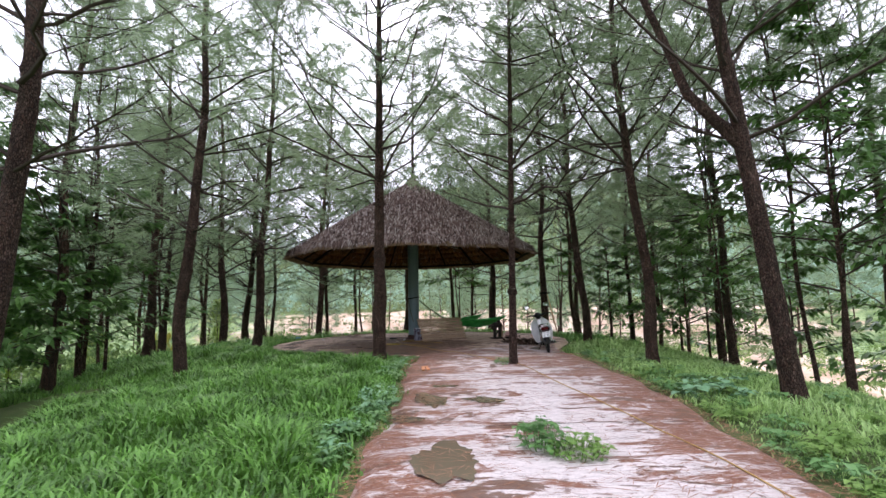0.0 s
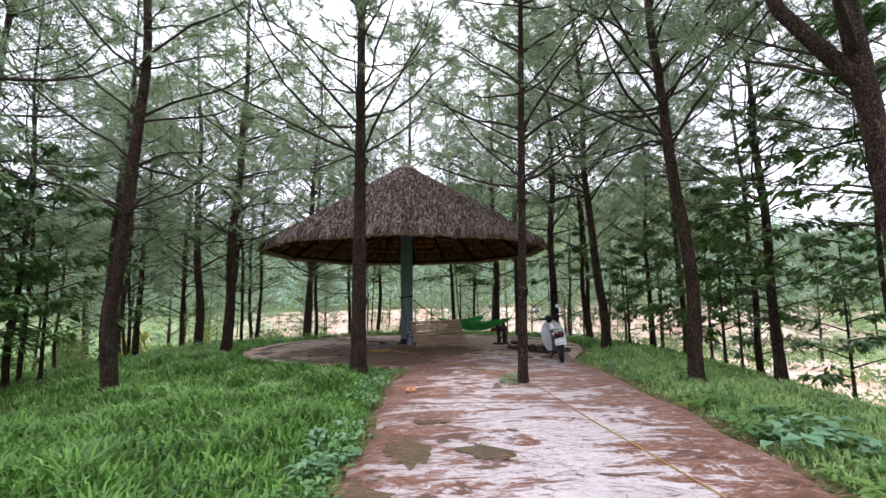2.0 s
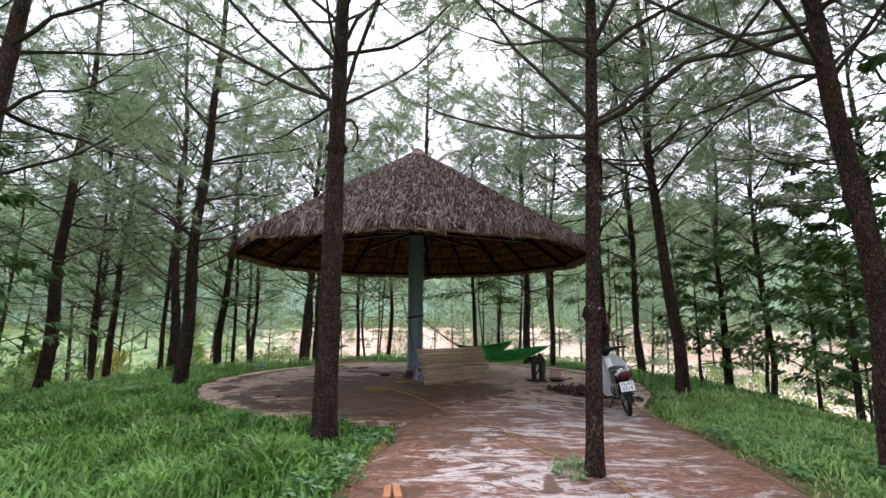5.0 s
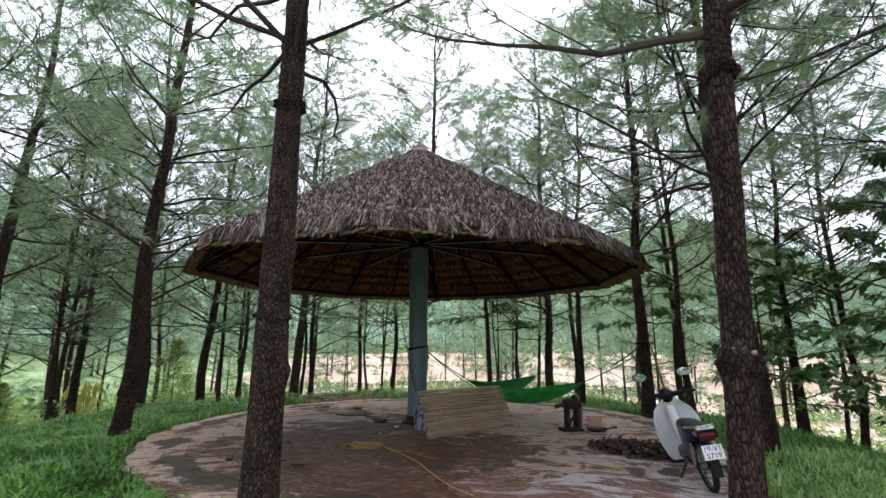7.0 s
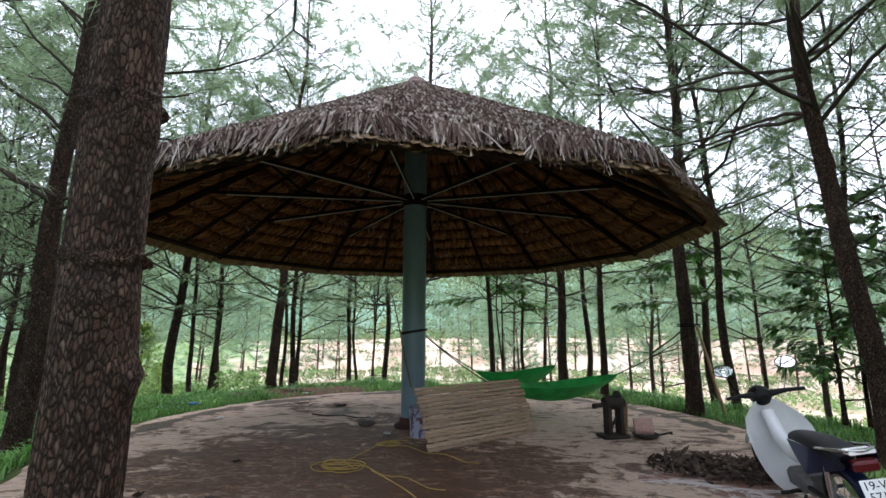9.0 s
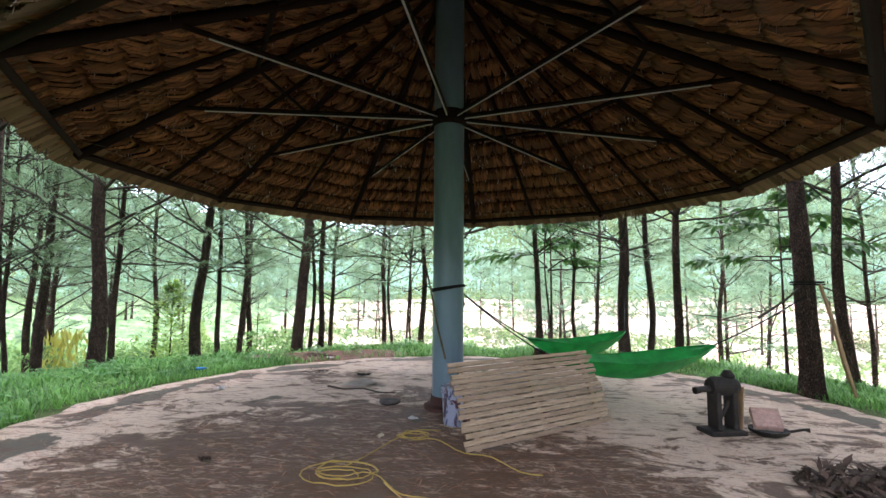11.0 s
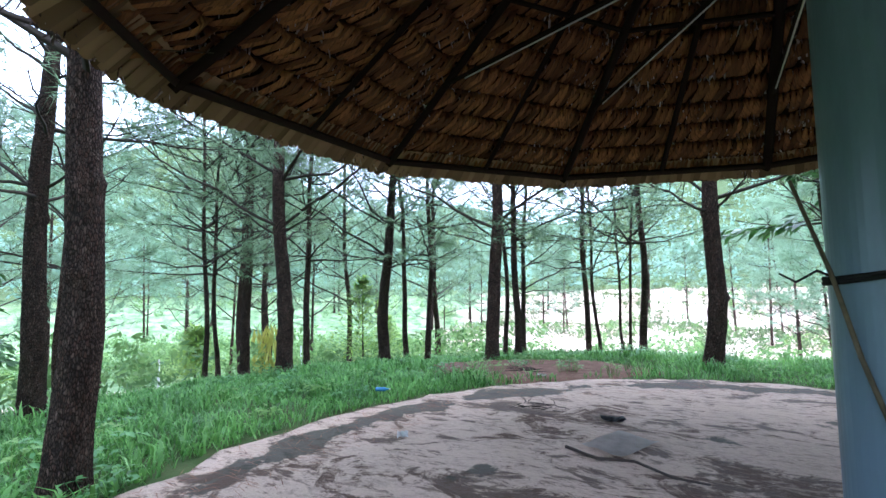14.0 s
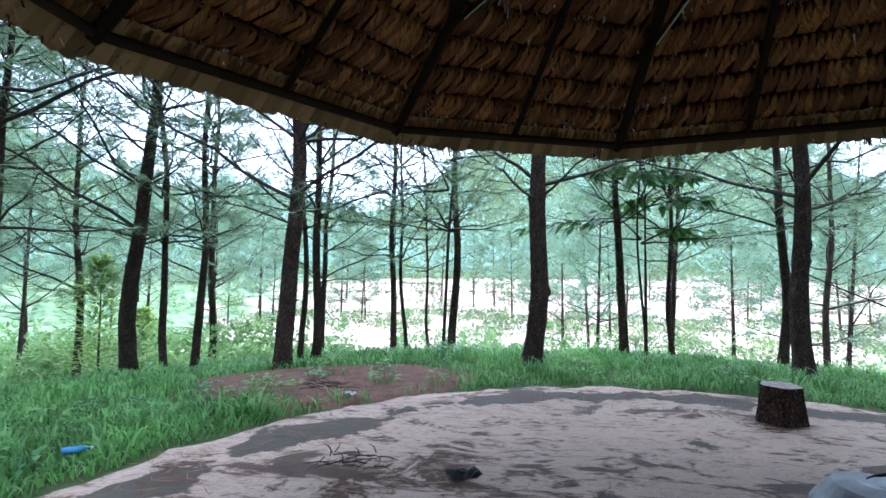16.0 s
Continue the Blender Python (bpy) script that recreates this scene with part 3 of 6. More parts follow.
for x, y, r, lx, ly in RIGHT_PINES:
    pine(x, y, r * 0.85, (lx, ly), 4 if y < 14 and r > 0.1 else None, scale=min(1.05, 0.72 + r * 2.2))
for i, (x, y, r) in enumerate(BACK_PINES):
    pine(x, y, r, (random.Random(i).uniform(-2, 2), random.Random(i + 50).uniform(-3, 3)), 6 if r > 0.12 or i < 4 else (1, 5, 5)[i % 3], scale= min(1.2, 0.75 + r * 2.8))

far_rng = random.Random(5)
count = 0
while count < 120:
    a, d = far_rng.uniform(-0.5, math.pi + 0.5), far_rng.uniform(15, 52)
    x, y = d * math.cos(a), 14 + d * math.sin(a)
    if math.hypot(x, y - 8) < 13 or abs(x - 1) < 5 and y < 5 or (20 < y < 29 and -12 < x < 9):
        continue
    if -14 < x < 2 and 30 < y < 52 or (x > 7 and 14 < y < 45 and far_rng.uniform(0, 1) < 0.55):
        continue
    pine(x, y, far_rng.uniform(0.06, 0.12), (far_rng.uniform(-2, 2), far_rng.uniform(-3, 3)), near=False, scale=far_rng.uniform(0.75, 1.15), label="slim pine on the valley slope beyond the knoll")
    count += 1



# ---- shrubs and far woods ----
def leaf_cloud(centres, rng, per, size):
    """Loose leaves round centres (x, y, z, spread, height)."""
    c = np.repeat(np.asarray(centres, dtype=float), per, axis=0)
    n = len(c)
    d = rng.normal(size=(n, 3))
    d /= np.linalg.norm(d, axis=1, keepdims=True)
    rad = rng.uniform(0.35, 1.0, (n, 1)) ** 0.6
    p = c[:, :3] + d * rad * np.stack([c[:, 3], c[:, 3], c[:, 4]], 1)
    lump = 0.18 * np.sin(p * 5.1 + c[:, :3] * 3)
    p = p + lump * c[:, 3:4]
    a = rng.normal(size=(n, 3))
    a /= np.linalg.norm(a, axis=1, keepdims=True)
    b = np.cross(a, rng.normal(size=(n, 3)))
    b /= np.linalg.norm(b, axis=1, keepdims=True)
    L = size * rng.uniform(0.6, 1.4, (n, 1)) * np.clip(c[:, 3:4], 0.5, 3)
    V = np.stack([p - a * L, p + b * L * 0.38, p + a * L, p - b * L * 0.38], 1).reshape(-1, 3)
    F = np.arange(n * 4).reshape(-1, 4)
    return V, F


def build_woods():
    rng = np.random.default_rng(31)
    # wooded hills, past the valley
    n = 5200
    a, r = rng.uniform(0, 2 * math.pi, n), 60 + 190 * rng.uniform(0, 1, n) ** 1.3
    x, y = r * np.cos(a), 14 + r * np.sin(a)
    bare = (np.hypot((x - 9) / 32, (y - 57) / 18) < 1) & (rng.uniform(size=n) < 0.7)
    x, y, r = x[~bare], y[~bare], r[~bare]
    s = rng.uniform(1.3, 2.6, len(x)) * (0.8 + r / 250)
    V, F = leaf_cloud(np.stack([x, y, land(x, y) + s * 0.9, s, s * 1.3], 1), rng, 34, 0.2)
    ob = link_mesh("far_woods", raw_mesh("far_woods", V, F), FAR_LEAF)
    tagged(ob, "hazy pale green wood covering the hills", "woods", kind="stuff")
    # shrubs on the valley floor and slopes
    n = 1300
    a, r = rng.uniform(0, 2 * math.pi, n), rng.uniform(14, 62, n)
    x, y = r * np.cos(a), 14 + r * np.sin(a)
    keep = (np.hypot(x + 13, y - 42) > 6.5) & (np.hypot((x + 19) / 6, (y - 19) / 8.5) > 1) & (np.hypot(x, y - 8) > 12.5) & (np.abs(x - 1) + np.clip(y, 0, 9) > 6)
    keep &= ~((np.hypot((x - 5) / 22, (y - 50) / 12) < 1) & (rng.uniform(size=n) < 0.2))
    x, y = x[keep], y[keep]
    s = rng.uniform(0.3, 1.0, len(x))
    V, F = leaf_cloud(np.stack([x, y, land(x, y) + s * 0.6, s, s * 0.9], 1), rng, 150, 0.13)
    ob = link_mesh("shrubs", raw_mesh("shrubs", V, F), SHRUB)
    tagged(ob, "light green shrubs and saplings scattered over the valley", "shrubs", kind="stuff")
    n = 950
    x, y = rng.uniform(-34, -11.5, n), rng.uniform(4, 37, n)
    keep = np.hypot((x + 19) / 6, (y - 19) / 8.5) > 1
    x, y = x[keep], y[keep]
    s = 0.25 + 0.95 * rng.uniform(0, 1, len(x)) ** 2
    V, F = leaf_cloud(np.stack([x, y, land(x, y) + s * 0.6, s, s * 0.95], 1), rng, 110, 0.12)
    ob = link_mesh("slope_shrubs", raw_mesh("slope_shrubs", V, F), SHRUB)
    tagged(ob, "light green shrubs crowding the slope below the knoll", "shrubs", kind="stuff")
    # scrub on the bare bank
    n = 1500
    x, y = rng.uniform(-22, 46, n), rng.uniform(35, 78, n)
    keep = (np.hypot(x + 13, y - 42) > 7) & (np.sin(x * 0.5 + 1) * np.sin(y * 0.4) + rng.uniform(-0.7, 0.7, n) > -0.1)
    x, y = x[keep], y[keep]
    s = rng.uniform(0.25, 0.8, len(x)) * (1 + (y - 35) / 60)
    V, F = leaf_cloud(np.stack([x, y, land(x, y) + s * 0.4, s * 1.2, s * 0.6], 1), rng, 70, 0.14)
    ob = link_mesh("scrub", raw_mesh("scrub", V, F), SCRUB)
    tagged(ob, "dull green scrub dotted over the bare earth bank", "shrubs", kind="stuff")


# haze over the hills is put into this pale bluish green
FAR_LEAF = leaf_material("haze_tinted_leaves", (0.2, 0.33, 0.24), (0.36, 0.5, 0.38), 0.4, 0.7, 0.08)
SHRUB = leaf_material("shrub_leaves", (0.07, 0.15, 0.045), (0.34, 0.48, 0.16), 0.45, 0.5, 0.55)
SCRUB = leaf_material("scrub_leaves", (0.1, 0.14, 0.06), (0.24, 0.3, 0.13), 0.35, 0.6, 0.3)
build_woods()


# ---- grass ----
def build_grass():
    rng = np.random.default_rng(8)
    xs, ys, sc = [], [], []

    def sow(n, x0, x1, y0, y1, size):
        xs.append(rng.uniform(x0, x1, n)), ys.append(rng.uniform(y0, y1, n)), sc.append(np.full(n, size))

    sow(95000, -6, -0.4, 0.2, 13.5, 1.0)
    sow(45000, 2.2, 7, 1.5, 13.5, 0.62)
    sow(36000, -11, -4, 9, 18, 0.75)
    sow(60000, -10, 6, 16, 24, 0.68)
    sow(14000, 3, 9, 11, 19, 0.6)
    sow(24000, -16, 14, 12, 34, 1.05)
    sow(8000, -8, 9, -4, 2, 1.2)
    x, y, s = np.concatenate(xs), np.concatenate(ys), np.concatenate(sc)
    left = -0.58 + 0.06 * np.sin(y * 1.3) + 0.035 * np.sin(y * 4.1)
    right = 2.4 + 0.075 * np.maximum(y - 2, 0) + 0.06 * np.sin(y * 1.1 + 1)
    rag = 0.1 * np.sin(x * 7 + y * 5) + rng.normal(size=len(x)) * 0.1
    keep = ~((x > left - 0.05 + rag * 0.6) & (x < right + 0.1 + rag) & (y < 12))
    keep &= np.hypot(x - SLAB_X, y - SLAB_Y) > SLAB_R + 0.06 + np.abs(rag)
    keep &= ~(np.hypot((x + 4.0) / 1.75, (y - 19.45) / 1.15) < 1.0 + rag)
    thin = np.sin(x * 1.7 + 2) * np.sin(y * 1.3) + rng.uniform(-1, 1, len(x))
    keep &= thin > -1.25
    x, y, s = x[keep], y[keep], s[keep]
    n = len(x)
    z = land(x, y) - 0.03
    clump = 0.75 + 0.4 * np.sin(x * 2.1 + 1) * np.sin(y * 2.7) + 0.2 * np.sin(x * 6 + y * 4)
    near_edge = np.clip(np.minimum(np.abs(x + 0.6), np.abs(x - 2.7)) / 0.6, 0.45, 1)
    H = rng.uniform(0.09, 0.25, n) * s * np.clip(clump, 0.45, 1.3) * near_edge
    a = rng.uniform(0, 2 * math.pi, n)
    out = np.stack([np.cos(a), np.sin(a)], 1) * (H * rng.uniform(0.35, 1.35, n))[:, None]
    w = 0.02 * s * rng.uniform(0.7, 1.5, n)
    side = np.stack([-np.sin(a), np.cos(a)], 1) * w[:, None] / 2
    V = np.zeros((n, 5, 3))
    V[:, 0, :2], V[:, 1, :2] = np.stack([x, y], 1) - side, np.stack([x, y], 1) + side
    V[:, 2, :2], V[:, 3, :2] = np.stack([x, y], 1) - side * 0.8 + out * 0.4, np.stack([x, y], 1) + side * 0.8 + out * 0.4
    V[:, 4, :2] = np.stack([x, y], 1) + out
    V[:, 0:2, 2] = z[:, None]
    V[:, 2:4, 2] = (z + H * 0.75)[:, None]
    V[:, 4, 2] = z + H * 0.92
    base = np.arange(n)[:, None] * 5
    F = np.concatenate([base + np.array([[0, 1, 3]]), base + np.array([[0, 3, 2]]), base + np.array([[2, 3, 4]])])
    bank = ((x > 2) & (y < 13.5))[F[:, 0] // 5]
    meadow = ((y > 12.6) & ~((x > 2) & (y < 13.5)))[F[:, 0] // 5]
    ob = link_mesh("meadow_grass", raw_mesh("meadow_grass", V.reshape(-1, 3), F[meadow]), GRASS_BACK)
    tagged(ob, "grass round the back of the shelter, coloured as if backlit", "grass", kind="stuff")
    ob = link_mesh("bank_grass", raw_mesh("bank_grass", V.reshape(-1, 3), F[bank]), GRASS_PALE)
    tagged(ob, "short pale green grass on the bank beside the path", "grass", kind="stuff")
    ob = link_mesh("grass", raw_mesh("grass", V.reshape(-1, 3), F[~bank & ~meadow]), GRASS)
    tagged(ob, "long bright green grass covering the knoll under pines", "grass", kind="stuff")


build_grass()


def build_bare_patch():
    m = Mat("red_earth", 0.95, 0.1)
    v = m.world_coords()
    n = m.noise(v, 6, 7, 0.7)
    m.color(m.mix(m.step(n, 0.35, 0.65), (0.1, 0.055, 0.036), (0.21, 0.125, 0.085))).bump(m.noise(v, 25, 5), 0.7, 0.03)
    V, F = [], []
    seg, rings = 48, 10
    for i in range(rings + 1):
        for k in range(seg):
            t = 2 * math.pi * k / seg
            f = (i / rings) * (1 + 0.1 * math.sin(3 * t) + 0.07 * math.sin(7 * t))
            x, y = -4.0 + 1.85 * f * math.cos(t), 19.4 + 1.25 * f * math.sin(t)
            V.append((x, y, float(land(x, y)) + 0.02 * (1 - i / rings) - 0.045 * (i == rings) + 0.015 * noise.noise((x * 3, y * 3, 0))))
    for i in range(rings):
        for k in range(seg):
            F.append((i * seg + k, (i + 1) * seg + k, (i + 1) * seg + (k + 1) % seg, i * seg + (k + 1) % seg))
    tagged(link_mesh("bare_earth", raw_mesh("bare_earth", V, F, True), m.m), "bare trodden red earth beside the concrete floor", "earth", kind="structure")


build_bare_patch()

# ---- pavilion ----
THATCH = Mat("weathered_thatch", 0.9, 0.15)
_v = THATCH.island_random()
_c = THATCH.ramp(_v, [(0.0, (0.022, 0.014, 0.011)), (0.42, (0.105, 0.064, 0.055)), (0.8, (0.36, 0.27, 0.245)), (1.0, (0.72, 0.64, 0.6))])
_n = THATCH.noise(THATCH.world_coords(), 3.2, 7, 0.72)
THATCH.color(THATCH.mix(THATCH.math("MULTIPLY", THATCH.step(_n, 0.5, 0.64), 0.75), _c, (0.16, 0.1, 0.084))).bump(THATCH.noise(THATCH.world_coords(), 60, 3), 0.5, 0.01)
PALM = Mat("dry_palm_leaf", 0.75, 0.25)
_v = PALM.island_random()
_c = PALM.ramp(_v, [(0.0, (0.065, 0.024, 0.007)), (0.5, (0.16, 0.064, 0.021)), (1.0, (0.33, 0.142, 0.047))])
_x = PALM.n.new("ShaderNodeSeparateXYZ")
PALM.l.new(PALM.coords("Object"), _x.inputs[0])
_a = PALM.math("ARCTAN2", _x.outputs[1], _x.outputs[0])
_r = PALM.math("SQRT", PALM.math("ADD", PALM.math("MULTIPLY", _x.outputs[0], _x.outputs[0]), PALM.math("MULTIPLY", _x.outputs[1], _x.outputs[1])), 0.0)
_u = PALM.n.new("ShaderNodeCombineXYZ")
PALM.l.new(PALM.math("ADD", PALM.math("MULTIPLY", _a, 130.0), PALM.math("MULTIPLY", _r, PALM.math("MULTIPLY", _v, 22.0))), _u.inputs[0])
PALM.l.new(PALM.math("MULTIPLY", _r, 3.0), _u.inputs[1])
PALM.l.new(PALM.math("MULTIPLY", _v, 40.0), _u.inputs[2])
_s = PALM.noise(_u.outputs[0], 1.6, 4, 0.65)
_c = PALM.mix(PALM.math("MULTIPLY", PALM.step(_s, 0.48, 0.62), 0.75), _c, (0.03, 0.014, 0.006))
PALM.color(PALM.mix(PALM.step(PALM.noise(PALM.world_coords(), 2.5, 4), 0.45, 0.8), _c, (0.1, 0.042, 0.016)))
PALM.bump(_s, 0.6, 0.012)
PALM_RIM = Mat("tan_palm_leaf", 0.75, 0.25)
PALM_RIM.color(PALM_RIM.ramp(PALM_RIM.island_random(), [(0.0, (0.1, 0.058, 0.027)), (1.0, (0.26, 0.165, 0.085))]))
# shade in the gaps between leaf courses, put into a near-black colour
BACKING = Mat("shade_dark_backing", 0.95, 0.05).color((0.018, 0.009, 0.005)).m
STEEL = Mat("dark_painted_steel", 0.85, 0.1).color((0.014, 0.008, 0.006)).m
STEEL_PALE = Mat("lit_flange_steel", 0.45, 0.5).color((0.42, 0.38, 0.35)).m
STEEL_RING = Mat("brown_painted_steel", 0.85, 0.1).color((0.022, 0.013, 0.011)).m


def roof_z(r):
    """Top of the thatch at a distance from the post: a straight cone."""
    return 5.07 - 0.625 * r


def strips(rows, rng, flip, length, width, lift, droop):
    """Leaf strips laid in rings; rows are (radius, height)."""
    V, F = [], []
    for r, z, z2 in rows:
        n = max(8, int(2 * math.pi * r / (width * 0.62)))
        for k in range(n):
            a = 2 * math.pi * (k + rng.uniform(-0.4, 0.4)) / n
            out, side = Vector((math.cos(a), math.sin(a), 0)), Vector((-math.sin(a), math.cos(a), 0))
            clump = noise.noise((out.x * r * 3.2, out.y * r * 3.2, r * 4))
            side_k = (math.cos(radians(18)) / math.cos((a - radians(18)) % radians(36) - radians(18))) ** 0.8
            L, w = length * rng.uniform(0.7, 1.25) * (1 + 0.7 * clump), width * rng.uniform(0.6, 1.25)
            skew = rng.uniform(-0.3, 0.3) if rng.uniform(0, 1) < 0.5 else rng.uniform(-1.1, 1.1)
            fall = Vector((0, 0, z2 - z)) + out * length
            fall = fall.normalized()
            up = side.cross(fall) * (1 if flip else -1)
            p0 = out * r * side_k + Vector((0, 0, z)) + side * rng.uniform(-0.02, 0.02)
            lifts = lift * rng.uniform(0.4, 1.6) * (1 + 0.8 * clump)
            d = fall + side * skew
            p1 = p0 + d * L * 0.55 - up * (-lifts * 0.6)
            p2 = p0 + d * L + up * (lifts * rng.uniform(0.6, 1.4)) + Vector((0, 0, -droop * rng.uniform(0, 1)))
            b = len(V)
            fold = up * w * 0.22
            V += [p0 - side * w * 0.4, p0 + fold * 0.6, p0 + side * w * 0.4,
                  p1 - side * w * 0.5, p1 + fold, p1 + side * w * 0.5,
                  p2 - side * w * rng.uniform(0.1, 0.4), p2 + fold * 0.4, p2 + side * w * rng.uniform(0.1, 0.4)]
            for i in (0, 3):
                F += [(b + i, b + i + 1, b + i + 4, b + i + 3), (b + i + 1, b + i + 2, b + i + 5, b + i + 4)]
    return [tuple(v) for v in V], F


def build_pavilion():
    rng = random.Random(21)
    top = empty("pavilion", pose(CX, CY, 0), "open round shelter with a thatched cone roof on one post", "pavilion")
    # roof shell: ten-sided, closed, so that no light leaks through
    bm = bmesh.new()
    corner = lambda k, r: Vector((r * math.cos(radians(18 + 36 * k)), r * math.sin(radians(18 + 36 * k)), 0))
    uppers, lowers = [], []
    for r in (0.05, 0.6, 1.4, 2.3, 3.2, 3.77):
        uppers.append([bm.verts.new(corner(k, r) + Vector((0, 0, roof_z(r) - 0.03))) for k in range(10)])
        lowers.append([bm.verts.new(corner(k, r) + Vector((0, 0, roof_z(r) - 0.06))) for k in range(10)])
    for rows, rev in ((uppers, False), (lowers, True)):
        for a, b in zip(rows, rows[1:]):
            for k in range(10):
                q = (a[k], b[k], b[(k + 1) % 10], a[(k + 1) % 10])
                bm.faces.new(q[::-1] if rev else q)
    for k in range(10):
        bm.faces.new((uppers[-1][k], lowers[-1][k], lowers[-1][(k + 1) % 10], uppers[-1][(k + 1) % 10]))
    bm.faces.new(uppers[0])
    bm.faces.new(lowers[0][::-1])
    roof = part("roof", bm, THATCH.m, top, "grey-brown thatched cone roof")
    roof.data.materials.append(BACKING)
    # the underside takes the shade-coloured backing
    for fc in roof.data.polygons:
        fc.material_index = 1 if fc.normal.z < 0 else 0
    # outer thatch, course on course
    rows = []
    r = 3.75
    while r > 0.1:
        rows.append((r, roof_z(r) + 0.05, roof_z(r + 0.3) + 0.055))
        r -= 0.095
    V, F = strips(rows, rng, True, 0.14, 0.023, 0.055, 0.03)
    tagged(link_mesh("thatch", raw_mesh("thatch", V, F), THATCH.m, top, "weathered grey-brown thatch leaves in shaggy courses"), kind="stuff")
    # raised, broken ridges where courses were patched
    V, F = strips([(q, roof_z(q) + 0.06, roof_z(q + 0.3) + 0.07) for q in (0.16, 0.3, 0.92, 0.97)], rng, True, 0.17, 0.03, 0.05, 0.04)
    tagged(link_mesh("cap_thatch", raw_mesh("cap_thatch", V, F), THATCH.m, top, "raised ragged thatch skirts below the peak"), kind="stuff")
    # ragged rim outside, trimmed leaf ends inside
    V, F = strips([(q, roof_z(q) + 0.03, roof_z(q + 0.2) + low) for q, low in ((3.64, 0.02), (3.69, -0.02), (3.73, -0.06), (3.76, -0.1), (3.79, -0.15))], rng, True, 0.17, 0.018, 0.04, 0.05)
    tagged(link_mesh("thatch_rim", raw_mesh("thatch_rim", V, F), THATCH.m, top, "ragged hanging edge of the thatch"), kind="stuff")
    V, F = [], []
    for k in range(10):
        for row, (r0, r1, drop) in enumerate(((3.58, 3.88, 0.0), (3.62, 3.91, 0.035))):
            a, b, a2, b2 = corner(k, r0), corner(k + 1, r0), corner(k, r1), corner(k + 1, r1)
            n = 34
            for i in range(n):
                s0, s1 = (i - rng.uniform(0, 0.3)) / n, (i + 1 + rng.uniform(0, 0.3)) / n
                z0, z1 = roof_z(r0) - 0.13 + drop, roof_z(r1) - 0.14 + drop + rng.uniform(-0.02, 0.015)
                cut = rng.uniform(0.86, 1.04)
                q = len(V)
                V += [(*a.lerp(b, s0).xy, z0), (*a.lerp(b, (s0 + s1) / 2).xy, z0 - 0.012), (*a.lerp(b, s1).xy, z0),
                      (*a.lerp(b, s0).lerp(a2.lerp(b2, s0), cut).xy, z1), (*a.lerp(b, (s0 + s1) / 2).lerp(a2.lerp(b2, (s0 + s1) / 2), cut).xy, z1 - 0.015), (*a.lerp(b, s1).lerp(a2.lerp(b2, s1), cut).xy, z1)]
                F += [(q, q + 3, q + 4, q + 1), (q + 1, q + 4, q + 5, q + 2)]
    tagged(link_mesh("eave_leaves", raw_mesh("eave_leaves", V, F), PALM_RIM.m, top, "trimmed tan palm leaf ends at the eave"), kind="stuff")
    # cap
    bm = bmesh.new()
    lathe_bm(bm, [(0.34, roof_z(0.3) - 0.03), (0.3, roof_z(0.3) + 0.05), (0.16, roof_z(0.1) + 0.02), (0.13, roof_z(0.1) + 0.09), (0.05, roof_z(0.1) + 0.14)], 20, None, 0.05)
    part("roof_cap", bm, THATCH.m, top)
    # palm leaf courses seen from below: each folded over a stick at its inner end, pointed there, and hanging outwards
    V, F = [], []
    r = 0.3
    while r < 3.6:
        for k in range(10):
            a, b = corner(k, r), corner(k + 1, r)
            n = max(2, int((b - a).length / 0.05))
            a2, b2 = corner(k, r + 0.27), corner(k + 1, r + 0.27)
            wave = rng.uniform(0, 6)
            lean = rng.uniform(0.2, 0.9)
            for i in range(n):
                s0, s1 = (i + rng.uniform(-0.2, 0.1)) / n, (i + 1 + rng.uniform(-0.1, 0.2)) / n
                sm, half = (s0 + s1) / 2, (s1 - s0) / 2
                st = sm + (lean + rng.uniform(-0.7, 0.7)) / n
                tooth = rng.uniform(0.0, 0.05) - 0.02 * math.sin(wave + i * 0.4)
                step = 0.075 + rng.uniform(-0.02, 0.02)
                lip = -0.085 - step
                put = lambda w, rr, low: V.append((*a.lerp(a2, rr).lerp(b.lerp(b2, rr), w).xy, roof_z(r + 0.27 * rr) + low))
                q = len(V)
                fold = rng.uniform(0.006, 0.016)
                # back of the fold, its pointed lip, the middle and the outer end
                for w, rr, low in ((s0, 0.3, -0.065), (sm, 0.24, -0.065), (s1, 0.3, -0.065),
                                   (s0 + half * 0.3, 0.12, lip + 0.012), (sm, -tooth / 0.27, lip), (s1 - half * 0.3, 0.12, lip + 0.012),
                                   (s0, 0.3, lip + 0.008), (sm + (st - sm) * 0.3, 0.3, lip - fold), (s1, 0.3, lip + 0.008),
                                   (st - half, 1.0, -0.08), (st, 1.0, -0.08 - fold), (st + half, 1.0, -0.08)):
                    put(w, rr, low)
                for j in (0, 3, 6):
                    F += [(q + j, q + j + 3, q + j + 4, q + j + 1), (q + j + 1, q + j + 4, q + j + 5, q + j + 2)]
        r += 0.235
    tagged(link_mesh("palm_lining", raw_mesh("palm_lining", V, F), PALM.m, top, "overlapping tan palm leaf courses under the roof"), kind="stuff")
    # rafters at the corners and thinner ones between, ring beam, struts
    under = lambda k, r, dz: corner(k, r) + Vector((0, 0, roof_z(r) + dz))
